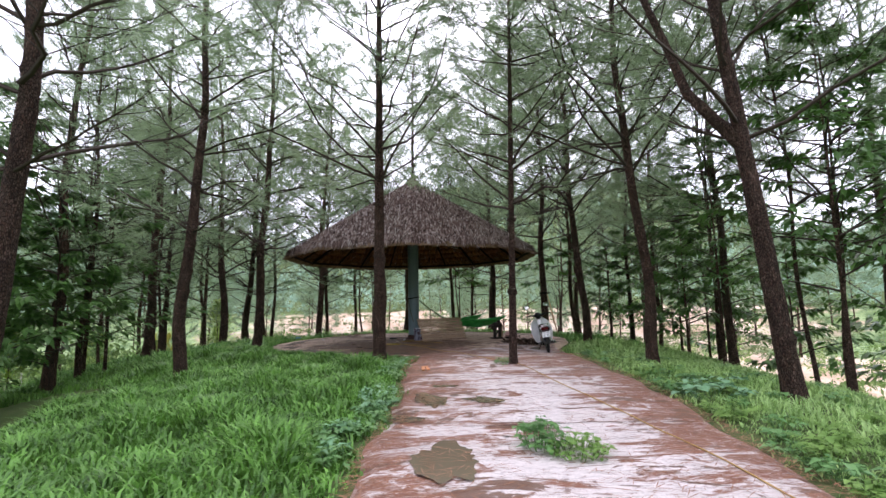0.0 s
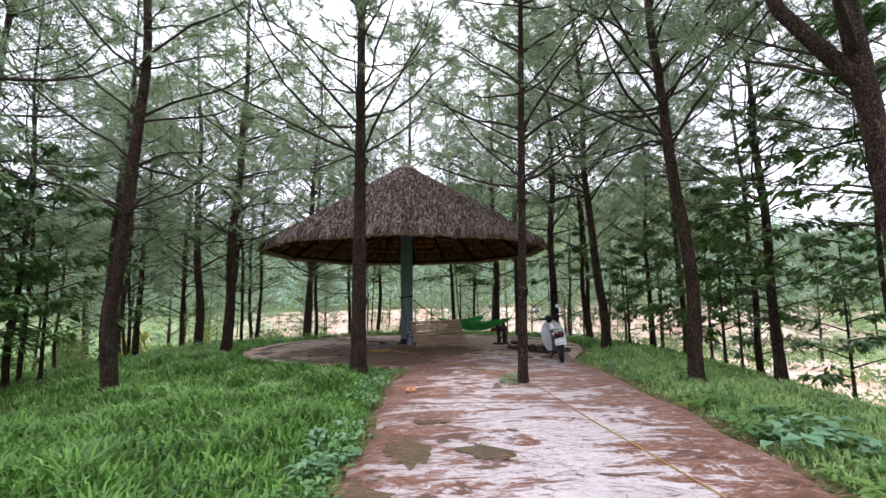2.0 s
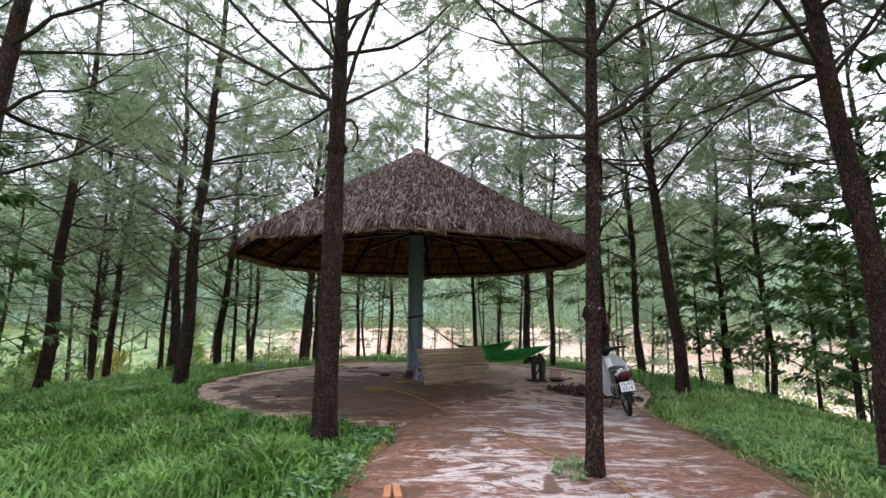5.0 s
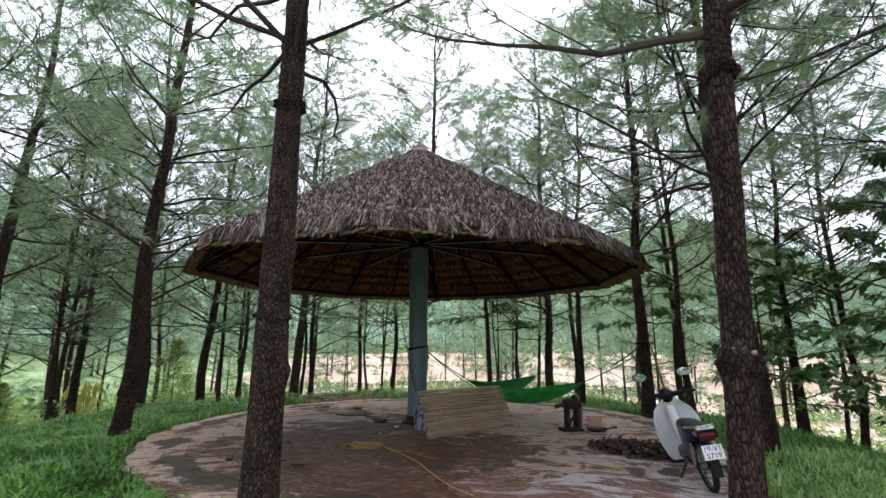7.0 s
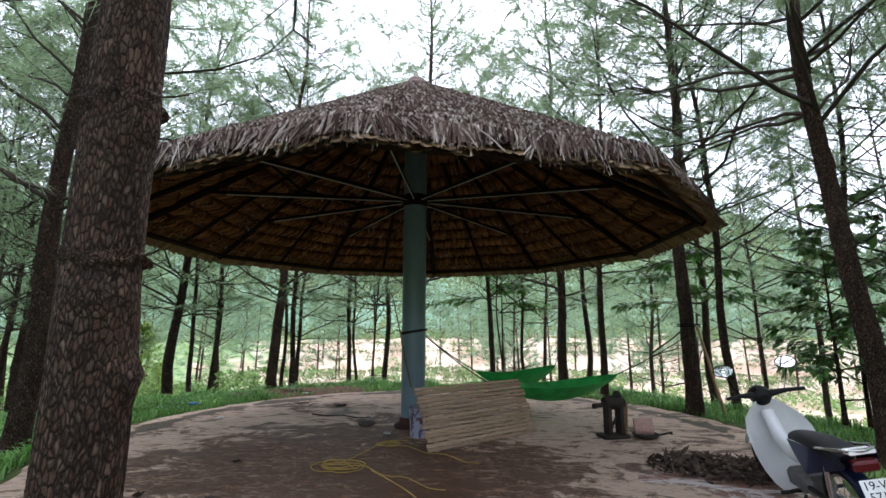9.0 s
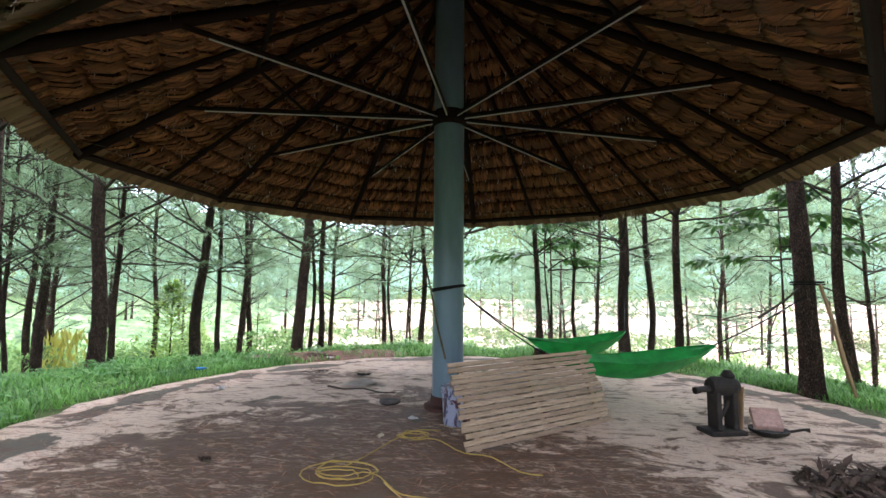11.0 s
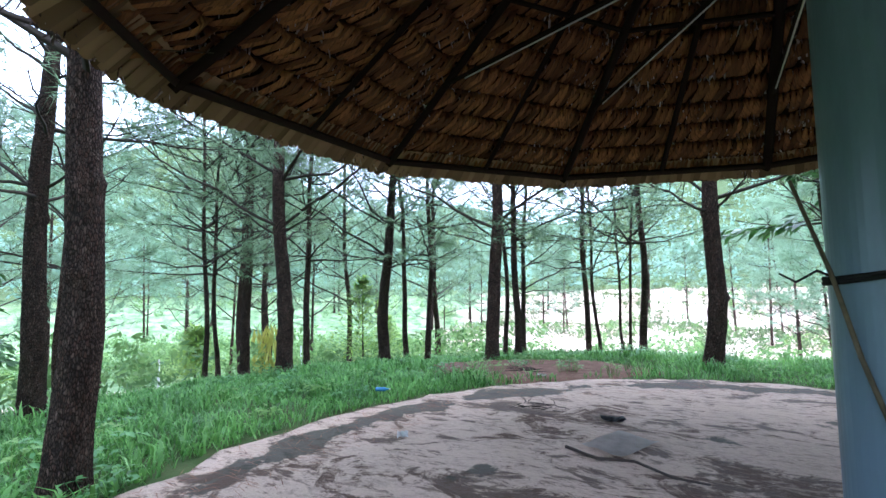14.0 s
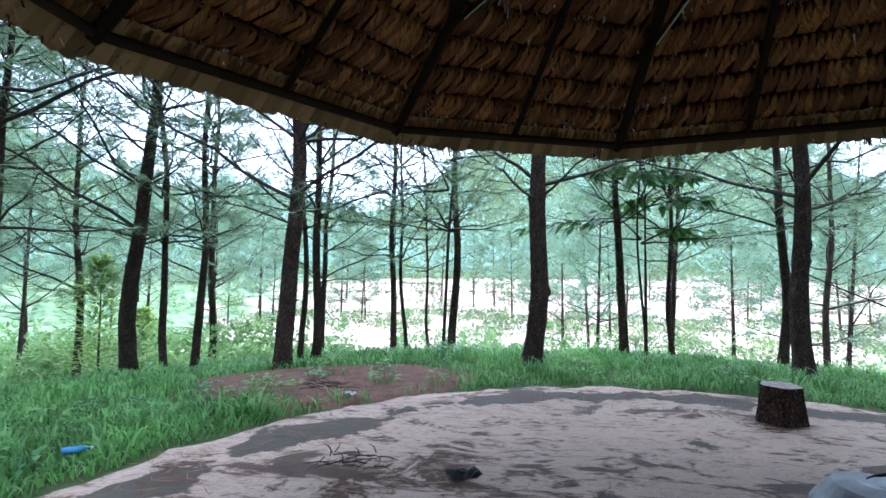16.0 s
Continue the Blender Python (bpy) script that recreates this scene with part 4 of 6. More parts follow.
    for k in range(10):
        tube("rafter", [[(under(k, r, -0.215), 0.046) for r in (0.14, 1.0, 2.0, 3.0, 3.68)]], STEEL, top, sides=4, smooth=False)
        a = radians(36 + 36 * k)
        f = math.cos(radians(18))
        o = Vector((math.cos(a), math.sin(a), 0))
        pts = [(o * r * f + Vector((0, 0, roof_z(r) - 0.2)), 0.03) for r in (1.15, 1.9, 2.6, 3.2, 3.66)]
        tube("rafter", [pts], STEEL, top, sides=4, smooth=False)
        z = Vector((0, 0, 2.585))
        tube("ring_beam", [[(corner(k, 3.65) + z, 0.036), (corner(k + 1, 3.65) + z, 0.036)]], STEEL_RING, top, "brown painted steel ring beam", sides=4, smooth=False)
        tube("purlin", [[(under(k, 2.05, -0.2), 0.026), (under(k + 1, 2.05, -0.2), 0.026)]], STEEL, top, sides=4, smooth=False)
        p, q = corner(k, 0.15) + Vector((0, 0, 3.2)), under(k, 2.72, -0.25)
        tube("strut", [[(p, 0.024), (q, 0.024)]], STEEL, top, "dark steel strut", sides=4, smooth=False)
        # light on the strut's lower flange is put into its pale colour
        drop = Vector((0, 0, -0.027))
        tube("strut_flange", [[(p + drop, 0.008), (p.lerp(q, 0.93) + drop, 0.008)]], STEEL_PALE, top, "lower flange of a strut, coloured pale as if lit", sides=4, smooth=False)
    return top


pavilion = build_pavilion()

PAINT = Mat("blue_grey_paint", 0.35, 0.5)
_v = PAINT.coords("Object", (1, 1, 0.3))
_n = PAINT.noise(_v, 5, 5)
PAINT.color(PAINT.mix(PAINT.step(_n, 0.45, 0.75), (0.11, 0.155, 0.185), (0.15, 0.205, 0.24))).bump(_n, 0.15, 0.005)
RUST = Mat("rust_brown_paint", 0.8, 0.2).color((0.05, 0.022, 0.017)).m
base_z = slab_z(CX, CY)
bm = bmesh.new()
lathe_bm(bm, [(0.165, base_z), (0.165, 3.05), (0.16, 4.75)], 40)
part("post", bm, PAINT.m, pavilion, "blue-grey painted steel post", smooth=False)
bm = bmesh.new()
lathe_bm(bm, [(0.25, base_z), (0.25, base_z + 0.03), (0.19, base_z + 0.045), (0.176, base_z + 0.13)], 32)
part("post_foot", bm, RUST, pavilion, "rusty brown flange at the post's foot")
bm = bmesh.new()
lathe_bm(bm, [(0.17, 3.1), (0.19, 3.14), (0.19, 3.24), (0.17, 3.27)], 32)
part("hub", bm, STEEL, pavilion)

# ---- leaves and small plants ----
def leaf_arrays(leaves):
    """Folded pointed leaves: rows of (base, way, up, length, width)."""
    V, F = [], []
    for p, d, up, L, w in leaves:
        d = d.normalized()
        side = d.cross(up)
        side = side.normalized() if side.length > 1e-4 else d.orthogonal().normalized()
        n = side.cross(d)
        q = len(V)
        V += [p, p + d * L * 0.45 - side * w / 2 + n * w * 0.12, p + d * L * 0.5, p + d * L * 0.45 + side * w / 2 + n * w * 0.12, p + d * L - n * L * 0.12]
        F += [(q, q + 1, q + 2), (q, q + 2, q + 3), (q + 1, q + 4, q + 2), (q + 2, q + 4, q + 3)]
    return [tuple(v) for v in V], F


def leaf_mesh(name, leaves, material, parent=None, label=""):
    return link_mesh(name, raw_mesh(name, *leaf_arrays(leaves)), material, parent, label)


def ground_at(x, y):
    return float(land(x, y))


def broadleaf_kit(seed, height, bare, spread, branches, leaf_len, layered=False, per=46):
    rng = random.Random(seed)
    limbs, leaves = [], []
    for i in range(branches):
        s = i / max(1, branches - 1)
        h = bare + (height - bare) * s
        a = i * 2.4 + rng.uniform(-0.4, 0.4)
        L = spread * (1 - 0.7 * s) * rng.uniform(0.7, 1.2)
        out = Vector((math.cos(a), math.sin(a), 0))
        up = rng.uniform(0.02, 0.15) if layered else rng.uniform(0.2, 0.6)
        pts = [(Vector((0, 0, h)) + out * L * u + Vector((0, 0, L * up * u - L * 0.15 * u * u)), 0.018 * (1 - 0.85 * u)) for u in (0, 0.25, 0.5, 0.75, 1.0)]
        limbs.append(pts)
        for _ in range(per):
            u = rng.uniform(0.25, 1.0)
            k = min(3, int(u * 4))
            p = pts[k][0].lerp(pts[k + 1][0], u * 4 - k)
            sd = Vector((-out.y, out.x, 0)) * rng.uniform(-1, 1)
            tw = p + (sd * 0.5 + out * 0.3 + Vector((0, 0, rng.uniform(-0.15, 0.15 if layered else 0.4)))) * L * 0.5 * rng.uniform(0.1, 1)
            for _k in range(2):
                way = (sd + out * 0.7 + Vector((rng.uniform(-0.4, 0.4), rng.uniform(-0.4, 0.4), rng.uniform(-0.7, 0.1))))
                leaves.append((tw, way, Vector((rng.uniform(-0.4, 0.4), rng.uniform(-0.4, 0.4), 1)), leaf_len * rng.uniform(0.6, 1.25), leaf_len * 0.38 * rng.uniform(0.8, 1.2)))
    lm = raw_mesh("limb", *tube_arrays(limbs, 4), True)
    lm.materials.append(TWIG)
    cm = raw_mesh("crown", *leaf_arrays(leaves))
    cm.materials.append(BROAD)
    return lm, cm, height


BROAD_KITS = [broadleaf_kit(1, 4.6, 0.7, 1.7, 22, 0.24), broadleaf_kit(2, 3.6, 0.5, 1.4, 18, 0.22), broadleaf_kit(3, 6.5, 1.6, 1.9, 24, 0.22)]
LAYER_KIT = broadleaf_kit(7, 4.4, 2.5, 2.0, 10, 0.32, True, 44)


def broadleaf(x, y, r, kit, scale, label, turn=0.0):
    lm, cm, height = kit
    ob = empty("broadleaf_tree", pose(x, y, ground_at(x, y), 0, 0, turn), label, "tree", "broadleaf trees in the grove")
    link_mesh("trunk", trunk_mesh(r, height * scale, int(abs(x * 31 + y)), 16, 8), BARK, ob)
    for nm, me in (("limb", lm), ("crown", cm)):
        o = new(nm, me)
        o.parent = ob
        o.scale = (scale, scale, scale)


for i, (x, y, sc) in enumerate([(-8.6, 8.8, 1.1), (6.6, 12.7, 0.95), (6.3, 7.4, 1.0), (7.6, 15.0, 1.1), (5.9, 16.4, 0.85), (6.4, 10.8, 0.85), (-9.4, 9.9, 1.3), (-7.4, 9.3, 0.9), (-9.0, 7.6, 1.25), (-8.0, 11.6, 1.0), (-10.2, 8.6, 1.35), (-10.4, 11.4, 1.2), (-7.6, 6.6, 0.9), (9.2, 12.4, 1.1), (8.8, 15.6, 1.0), (6.9, 17.2, 0.9), (10.6, 17.5, 1.2), (8.4, 8.0, 1.1), (10.8, 9.5, 1.3), (-11.4, 14.2, 1.0)]):
    broadleaf(x, y, 0.045, BROAD_KITS[i % 3], sc, "broadleaf tree with dark green drooping leaves", i * 70)
broadleaf(1.0, 23.2, 0.04, LAYER_KIT, 1.0, "slim tree with flat layered sprays of broad leaves", 40)
broadleaf(5.0, 19.6, 0.035, LAYER_KIT, 0.9, "slim tree with flat layered sprays of broad leaves", 160)


def young_conifer(x, y, h, label):
    rng = random.Random(int(h * 100))
    ob = empty("young_conifer", pose(x, y, ground_at(x, y)), label, "tree", "young conifers")
    tube("trunk", [[(Vector((0, 0, -0.1)), 0.03), (Vector((0, 0, h)), 0.006)]], TWIG, ob, sides=6)
    leaves = []
    for i in range(26):
        s = i / 25
        for k in range(9):
            a = i * 1.3 + k * 0.9
            L = (1 - s) * h * 0.42 + 0.1
            out = Vector((math.cos(a), math.sin(a), 0))
            for j in range(7):
                p = Vector((0, 0, 0.15 + s * (h - 0.2))) + out * L * (0.15 + j * 0.13) + Vector((0, 0, 0.07 * j * L))
                leaves.append((p, out + Vector((rng.uniform(-0.7, 0.7), rng.uniform(-0.7, 0.7), rng.uniform(-0.1, 0.6))), Vector((0, 0, 1)), rng.uniform(0.14, 0.3), 0.08))
    leaf_mesh("crown", leaves, LIGHT_LEAF, ob)


young_conifer(-11.1, 23.9, 2.9, "young yellow-green conifer below the knoll")
young_conifer(-14.5, 20.5, 1.8, "small yellow-green conifer on the slope")
young_conifer(-12.8, 27.5, 2.2, "small yellow-green conifer on the slope")
young_conifer(-13.5, 15.2, 2.0, "small yellow-green conifer on the slope")

DRY = leaf_material("dry_yellow_leaves", (0.4, 0.37, 0.06), (0.62, 0.58, 0.14), 0.3, 0.6, 1.0)
rng = random.Random(4)
ob = empty("dry_shrub", pose(-12.5, 21.5, ground_at(-12.5, 21.5) + 0.05), "withered yellow shrub drooping on the slope", "shrub")
leaf_mesh("leaf_mass", [(Vector((rng.uniform(-0.4, 0.4), rng.uniform(-0.4, 0.4), rng.uniform(0.3, 1.5))), Vector((rng.uniform(-0.4, 0.4), rng.uniform(-0.4, 0.4), -1)), Vector((rng.uniform(-1, 1), rng.uniform(-1, 1), 0.2)), rng.uniform(0.3, 0.6), 0.08) for _ in range(150)], DRY, ob)
tube("stem", [[(Vector((0, 0, -0.1)), 0.02), (Vector((0.02, 0, 1.0)), 0.012)]], TWIG, ob)


def fern(x, y, size, turn, label="light green fern with long divided fronds", fronds=6):
    rng = random.Random(int(x * 97 + y * 31))
    ob = empty("fern", pose(x, y, ground_at(x, y) - 0.02, 0, 0, turn), label, "fern", "ferns beside the path")
    for f in range(fronds):
        a = 2 * math.pi * f / fronds + rng.uniform(-0.3, 0.3)
        out = Vector((math.cos(a), math.sin(a), 0))
        side = Vector((-out.y, out.x, 0))
        L = size * rng.uniform(0.7, 1.1)
        leaves = []
        n = 13
        for i in range(n):
            u = (i + 1) / n
            p = out * L * u * 0.85 + Vector((0, 0, L * (0.75 * u - 0.5 * u * u)))
            w = L * 0.24 * math.sin(math.pi * min(1, 0.15 + u * 0.85)) + 0.01
            for sgn in (-1, 1):
                leaves.append((p, side * sgn + out * 0.45 + Vector((0, 0, -0.1)), Vector((0, 0, 1)), w, L * 0.055))
        leaf_mesh("frond", leaves, FERN, ob)


for i, (x, y, s) in enumerate([(2.98, 4.95, 0.42), (2.95, 3.8, 0.34), (3.3, 3.55, 0.36), (3.5, 4.5, 0.3), (-1.28, 4.31, 0.38), (-1.0, 4.0, 0.34), (3.9, 7.4, 0.3), (-2.2, 3.2, 0.3)]):
    fern(x, y, s, i * 50)


def herb(name, x, y, radius, height, count, leaf, material, label, cat="plant", group="", seed=1, zlift=0.0, flat=False):
    rng = random.Random(seed)
    ob = empty(name, pose(x, y, ground_at(x, y) + zlift), label, cat, group)
    leaves, stems = [], []
    for _ in range(count):
        a, d = rng.uniform(0, 6.28), radius * math.sqrt(rng.uniform(0, 1))
        h = height * rng.uniform(0.35, 1.0) * (1 - 0.4 * d / radius)
        p = Vector((d * math.cos(a), d * math.sin(a), h))
        stems.append([(Vector((p.x * 0.6, p.y * 0.6, -0.02)), 0.003), (p, 0.002)])
        for _k in range(rng.choice((1, 2, 3))):
            b = rng.uniform(0, 6.28)
            way = Vector((math.cos(b), math.sin(b), rng.uniform(-0.35, 0.3) if not flat else rng.uniform(-0.2, 0.1)))
            L = leaf * rng.uniform(0.6, 1.2)
            leaves.append((p, way, Vector((rng.uniform(-0.3, 0.3), rng.uniform(-0.3, 0.3), 1)), L, L * (0.85 if flat else 0.5)))
    leaf_mesh("foliage", leaves, material, ob)
    tagged(tube("stem", stems, material, ob, sides=3), kind="stuff")
    return ob


HERB = leaf_material("herb_leaves", (0.08, 0.2, 0.06), (0.2, 0.38, 0.13), 0.35, 0.45, 3.0)
BLUISH = leaf_material("bluish_leaves", (0.12, 0.28, 0.13), (0.26, 0.45, 0.25), 0.3, 0.45, 2.0)
herb("weed_clump", 0.78, 3.98, 0.2, 0.3, 60, 0.11, HERB, "leafy weed clump growing through the concrete path", "plant", "", 3)
herb("weed_clump", 1.02, 3.8, 0.24, 0.2, 110, 0.07, FERN, "feathery weed clump growing through the concrete path", "plant", "", 4)
herb("weed_clump", 1.16, 8.75, 0.22, 0.16, 60, 0.07, HERB, "low weeds at the foot of a thin pine", "plant", "", 5)
big = herb("big_leaf_plant", 3.15, 5.7, 0.4, 0.22, 26, 0.13, BLUISH, "plant with large round pale green leaves", "plant", "", 6, 0.0, True)
herb("big_leaf_plant", 3.5, 6.1, 0.35, 0.22, 20, 0.13, BLUISH, "plant with large round pale green leaves", "plant", "", 16, 0.0, True)
rng = random.Random(9)
for i in range(46):
    y = rng.uniform(1.2, 10.2)
    x = path_edges(y)[0] - rng.uniform(-0.02, 0.4)
    herb("edge_herb", x, y, rng.uniform(0.1, 0.22), rng.uniform(0.08, 0.16), 18, rng.uniform(0.06, 0.1), rng.choice((HERB, HERB, BLUISH)), "low broad-leaved herb along the path's grassy edge", "plant", "herbs along the path", i)
for i in range(130):
    y = rng.uniform(2.0, 11.0)
    x = path_edges(y)[1] + 0.1 + 2.4 * rng.uniform(0, 1) ** 1.4
    herb("edge_herb", x, y, rng.uniform(0.08, 0.2), rng.uniform(0.07, 0.15), 18, rng.uniform(0.07, 0.12), rng.choice((HERB, FERN)), "low broad-leaved herb along the path's grassy edge", "plant", "herbs along the path", 100 + i)
for i in range(50):
    a = rng.uniform(1.2, 3.7)
    d = SLAB_R + rng.uniform(0.2, 3.5)
    x, y = SLAB_X + d * math.cos(a), SLAB_Y + d * math.sin(a)
    herb("meadow_herb", x, y, rng.uniform(0.1, 0.3), rng.uniform(0.15, 0.3), 16, rng.uniform(0.06, 0.11), rng.choice((HERB, FERN)), "leafy herb standing in the grass round the shelter", "plant", "herbs round the shelter", 200 + i)

# needle litter
LITTER = leaf_material("fallen_needles", (0.14, 0.06, 0.035), (0.4, 0.2, 0.11), 0.0, 0.8, 2.0)


def build_litter():
    rng = np.random.default_rng(12)
    n = 9000
    y = rng.uniform(1.0, 11.5, n)
    side = rng.uniform(size=n)
    u = np.where(side < 0.35, rng.exponential(0.13, n), np.where(side < 0.65, 1 - rng.exponential(0.13, n), rng.uniform(0, 1, n)))
    u = np.clip(u, -0.06, 1.06)
    left = -0.58 + 0.06 * np.sin(y * 1.3)
    right = 2.4 + 0.075 * np.maximum(y - 2, 0) + 0.06 * np.sin(y * 1.1 + 1)
    x = left + (right - left) * u
    z = land(x, y) + 0.042
    m = 6500
    a, d = rng.uniform(0, 2 * math.pi, m), SLAB_R * np.sqrt(rng.uniform(0, 1, m))
    x2, y2 = SLAB_X + d * np.cos(a), SLAB_Y + d * np.sin(a)
    keep = (y2 < 14) | (d > 3.4)
    x2, y2 = x2[keep], y2[keep]
    z2 = np.array([slab_z(p, q) + 0.008 for p, q in zip(x2, y2)])
    k = 900
    a, d = rng.uniform(0, 2 * math.pi, k), np.sqrt(rng.uniform(0, 1, k))
    x3, y3 = -4.3 + 1.5 * d * np.cos(a), 19.6 + 1.0 * d * np.sin(a)
    z3 = land(x3, y3) + 0.0
    x, y, z = np.concatenate([x, x2, x3]), np.concatenate([y, y2, y3]), np.concatenate([z, z2, z3])
    n = len(x)
    a = rng.normal(0.0, 0.7, n)
    L, w = rng.uniform(0.08, 0.24, n), rng.uniform(0.003, 0.008, n)
    d = np.stack([np.cos(a), np.sin(a), rng.uniform(-0.03, 0.03, n)], 1) * L[:, None] / 2
    s = np.stack([-np.sin(a), np.cos(a), np.zeros(n)], 1) * w[:, None] / 2
    p = np.stack([x, y, z], 1)
    V = np.stack([p - d, p + s, p + d, p - s], 1).reshape(-1, 3)
    ob = link_mesh("needle_litter", raw_mesh("needle_litter", V, np.arange(n * 4).reshape(-1, 4)), LITTER)
    tagged(ob, "fallen red-brown pine needles strewn over the concrete", "litter", kind="stuff")


build_litter()

WATER = Mat("muddy_water", 0.12, 0.5).color((0.15, 0.125, 0.08)).m


def puddle(x, y, rx, ry, seed):
    bm = bmesh.new()
    ring = []
    for k in range(72):
        t = 2 * math.pi * k / 72
        f = 1 + 0.45 * noise.noise((math.cos(t) * 1.6 + seed, math.sin(t) * 1.6, seed)) + 0.3 * noise.noise((math.cos(t) * 4 + seed, math.sin(t) * 4, seed))
        ring.append(bm.verts.new((x + rx * f * math.cos(t), y + ry * f * math.sin(t), 0)))
    fc = bm.faces.new(ring)
    z = path_z(x, y) + 0.003
    for v in bm.verts:
        v.co.z = z
    tagged(part("puddle", bm, WATER), "shallow muddy rain puddle on the concrete path", "puddle", "puddles on the path")


for i, (x, y, rx, ry) in enumerate([(0.05, 3.7, 0.26, 0.4), (-0.1, 5.95, 0.24, 0.45), (0.55, 5.75, 0.22, 0.2), (-0.3, 4.95, 0.16, 0.16), (0.05, 6.6, 0.16, 0.1)]):
    puddle(x, y, rx, ry, i * 3.1)

# ---- things under the roof ----
def plain(name, col, rough=0.6, spec=0.4, metal=0.0, vary=0.25, scale=9.0):
    """Paint, plastic, metal or cloth with a little unevenness."""
    m = Mat(name, rough, spec, metal)
    n = m.noise(m.coords("Object"), scale, 5)
    m.color(m.mix(m.step(n, 0.35, 0.7), tuple(c * (1 - vary) for c in col), col))
    return m.bump(n, 0.12, 0.004).m


def floor_at(x, y):
    return slab_z(x, y) if math.hypot(x - SLAB_X, y - SLAB_Y) < SLAB_R else ground_at(x, y)


BLACK = plain("black_plastic", (0.01, 0.01, 0.011), 0.5, 0.2)
RUBBER = plain("black_rubber", (0.02, 0.019, 0.018), 0.85, 0.2)
CHROME = plain("dull_chrome", (0.6, 0.6, 0.6), 0.25, 0.5, 1.0, 0.3)
IRON = plain("rusty_iron", (0.045, 0.035, 0.03), 0.75, 0.3, 0.3, 0.5)
ALLOY = plain("grey_alloy", (0.25, 0.25, 0.25), 0.5, 0.5, 0.8, 0.4)
WHITE = plain("white_paint", (0.86, 0.86, 0.87), 0.3, 0.5, 0, 0.08)
NAVY = plain("navy_paint", (0.02, 0.03, 0.09), 0.3, 0.5)
RED = plain("red_lens", (0.1, 0.006, 0.01), 0.2, 0.6, 0, 0.2)
MIRROR = Mat("mirror_glass", 0.03, 0.5, 1.0).color((0.9, 0.9, 0.92)).m
ROPE_BLACK = plain("black_rope", (0.02, 0.019, 0.017), 0.9, 0.1)
ROPE_YELLOW = plain("yellow_rope", (0.38, 0.26, 0.06), 0.7, 0.3)
CARD = plain("brown_cardboard", (0.4, 0.26, 0.14), 0.9, 0.1)
PAPER = plain("white_scrap", (0.7, 0.69, 0.66), 0.8, 0.2)

WOOD = Mat("pale_slat_wood", 0.8, 0.2)
_g = WOOD.noise(WOOD.coords("Object", (1.2, 14, 14)), 6, 6, 0.7)
_c = WOOD.ramp(_g, [(0.3, (0.2, 0.135, 0.085)), (0.55, (0.4, 0.28, 0.185)), (0.75, (0.54, 0.41, 0.29))])
_c = WOOD.mix(WOOD.math("MULTIPLY", WOOD.object_random(), 0.55), _c, (0.17, 0.11, 0.075))
_k = WOOD.step(WOOD.noise(WOOD.coords("Object", (1.5, 6, 6)), 3, 3), 0.68, 0.78)
WOOD.color(WOOD.mix(_k, _c, (0.13, 0.08, 0.05))).bump(_g, 0.4, 0.004)


def build_panel():
    """A bed of wooden slats on edge, tipped against the post."""
    a, b = Vector((-0.46, 13.5, 0)), Vector((0.82, 14.65, 0))
    wide = (b - a).length
    turn = math.degrees(math.atan2(b.y - a.y, b.x - a.x))
    za, zb = floor_at(a.x, a.y), floor_at(b.x, b.y)
    ob = empty("slat_panel", pose(a.x, a.y, za + 0.004, 0, 0, turn) @ pose(0, 0, 0, -24, 0, 0), "pale wooden slat bed panel tipped up against the post", "panel")
    rng = random.Random(3)
    n = 15
    pitch = 0.7 / n
    for i in range(n):
        bm = bmesh.new()
        l, r = rng.uniform(-0.02, 0.01), wide + rng.uniform(-0.03, 0.03)
        h = pitch * rng.uniform(0.7, 0.82)
        box_bm(bm, r - l, 0.018, h, pose((l + r) / 2, rng.uniform(-0.003, 0.003), pitch * (i + 0.5), 0, rng.uniform(-0.5, 0.5) - 0.6 * (i / n - 0.5), 0), 0.003)
        part("slat", bm, WOOD.m, ob)
    for x in (0.12, wide / 2, wide - 0.12):
        bm = bmesh.new()
        box_bm(bm, 0.05, 0.03, 0.7, pose(x, 0.026, 0.35), 0.003)
        part("batten", bm, WOOD.m, ob)


build_panel()


def rope_line(a, b, sag, steps=14):
    return [a.lerp(b, i / steps) - Vector((0, 0, sag * 4 * (i / steps) * (1 - i / steps))) for i in range(steps + 1)]


HAMMOCK = Mat("green_nylon", 0.5, 0.4)
_n = HAMMOCK.noise(HAMMOCK.coords("Object"), 5, 4)
_c = HAMMOCK.mix(HAMMOCK.step(_n, 0.3, 0.7), (0.012, 0.22, 0.035), (0.03, 0.4, 0.07))
HAMMOCK.color(_c).translucent(_c, 0.35).bump(HAMMOCK.noise(HAMMOCK.coords("Object", (1, 1, 1)), 24, 3), 0.5, 0.015)


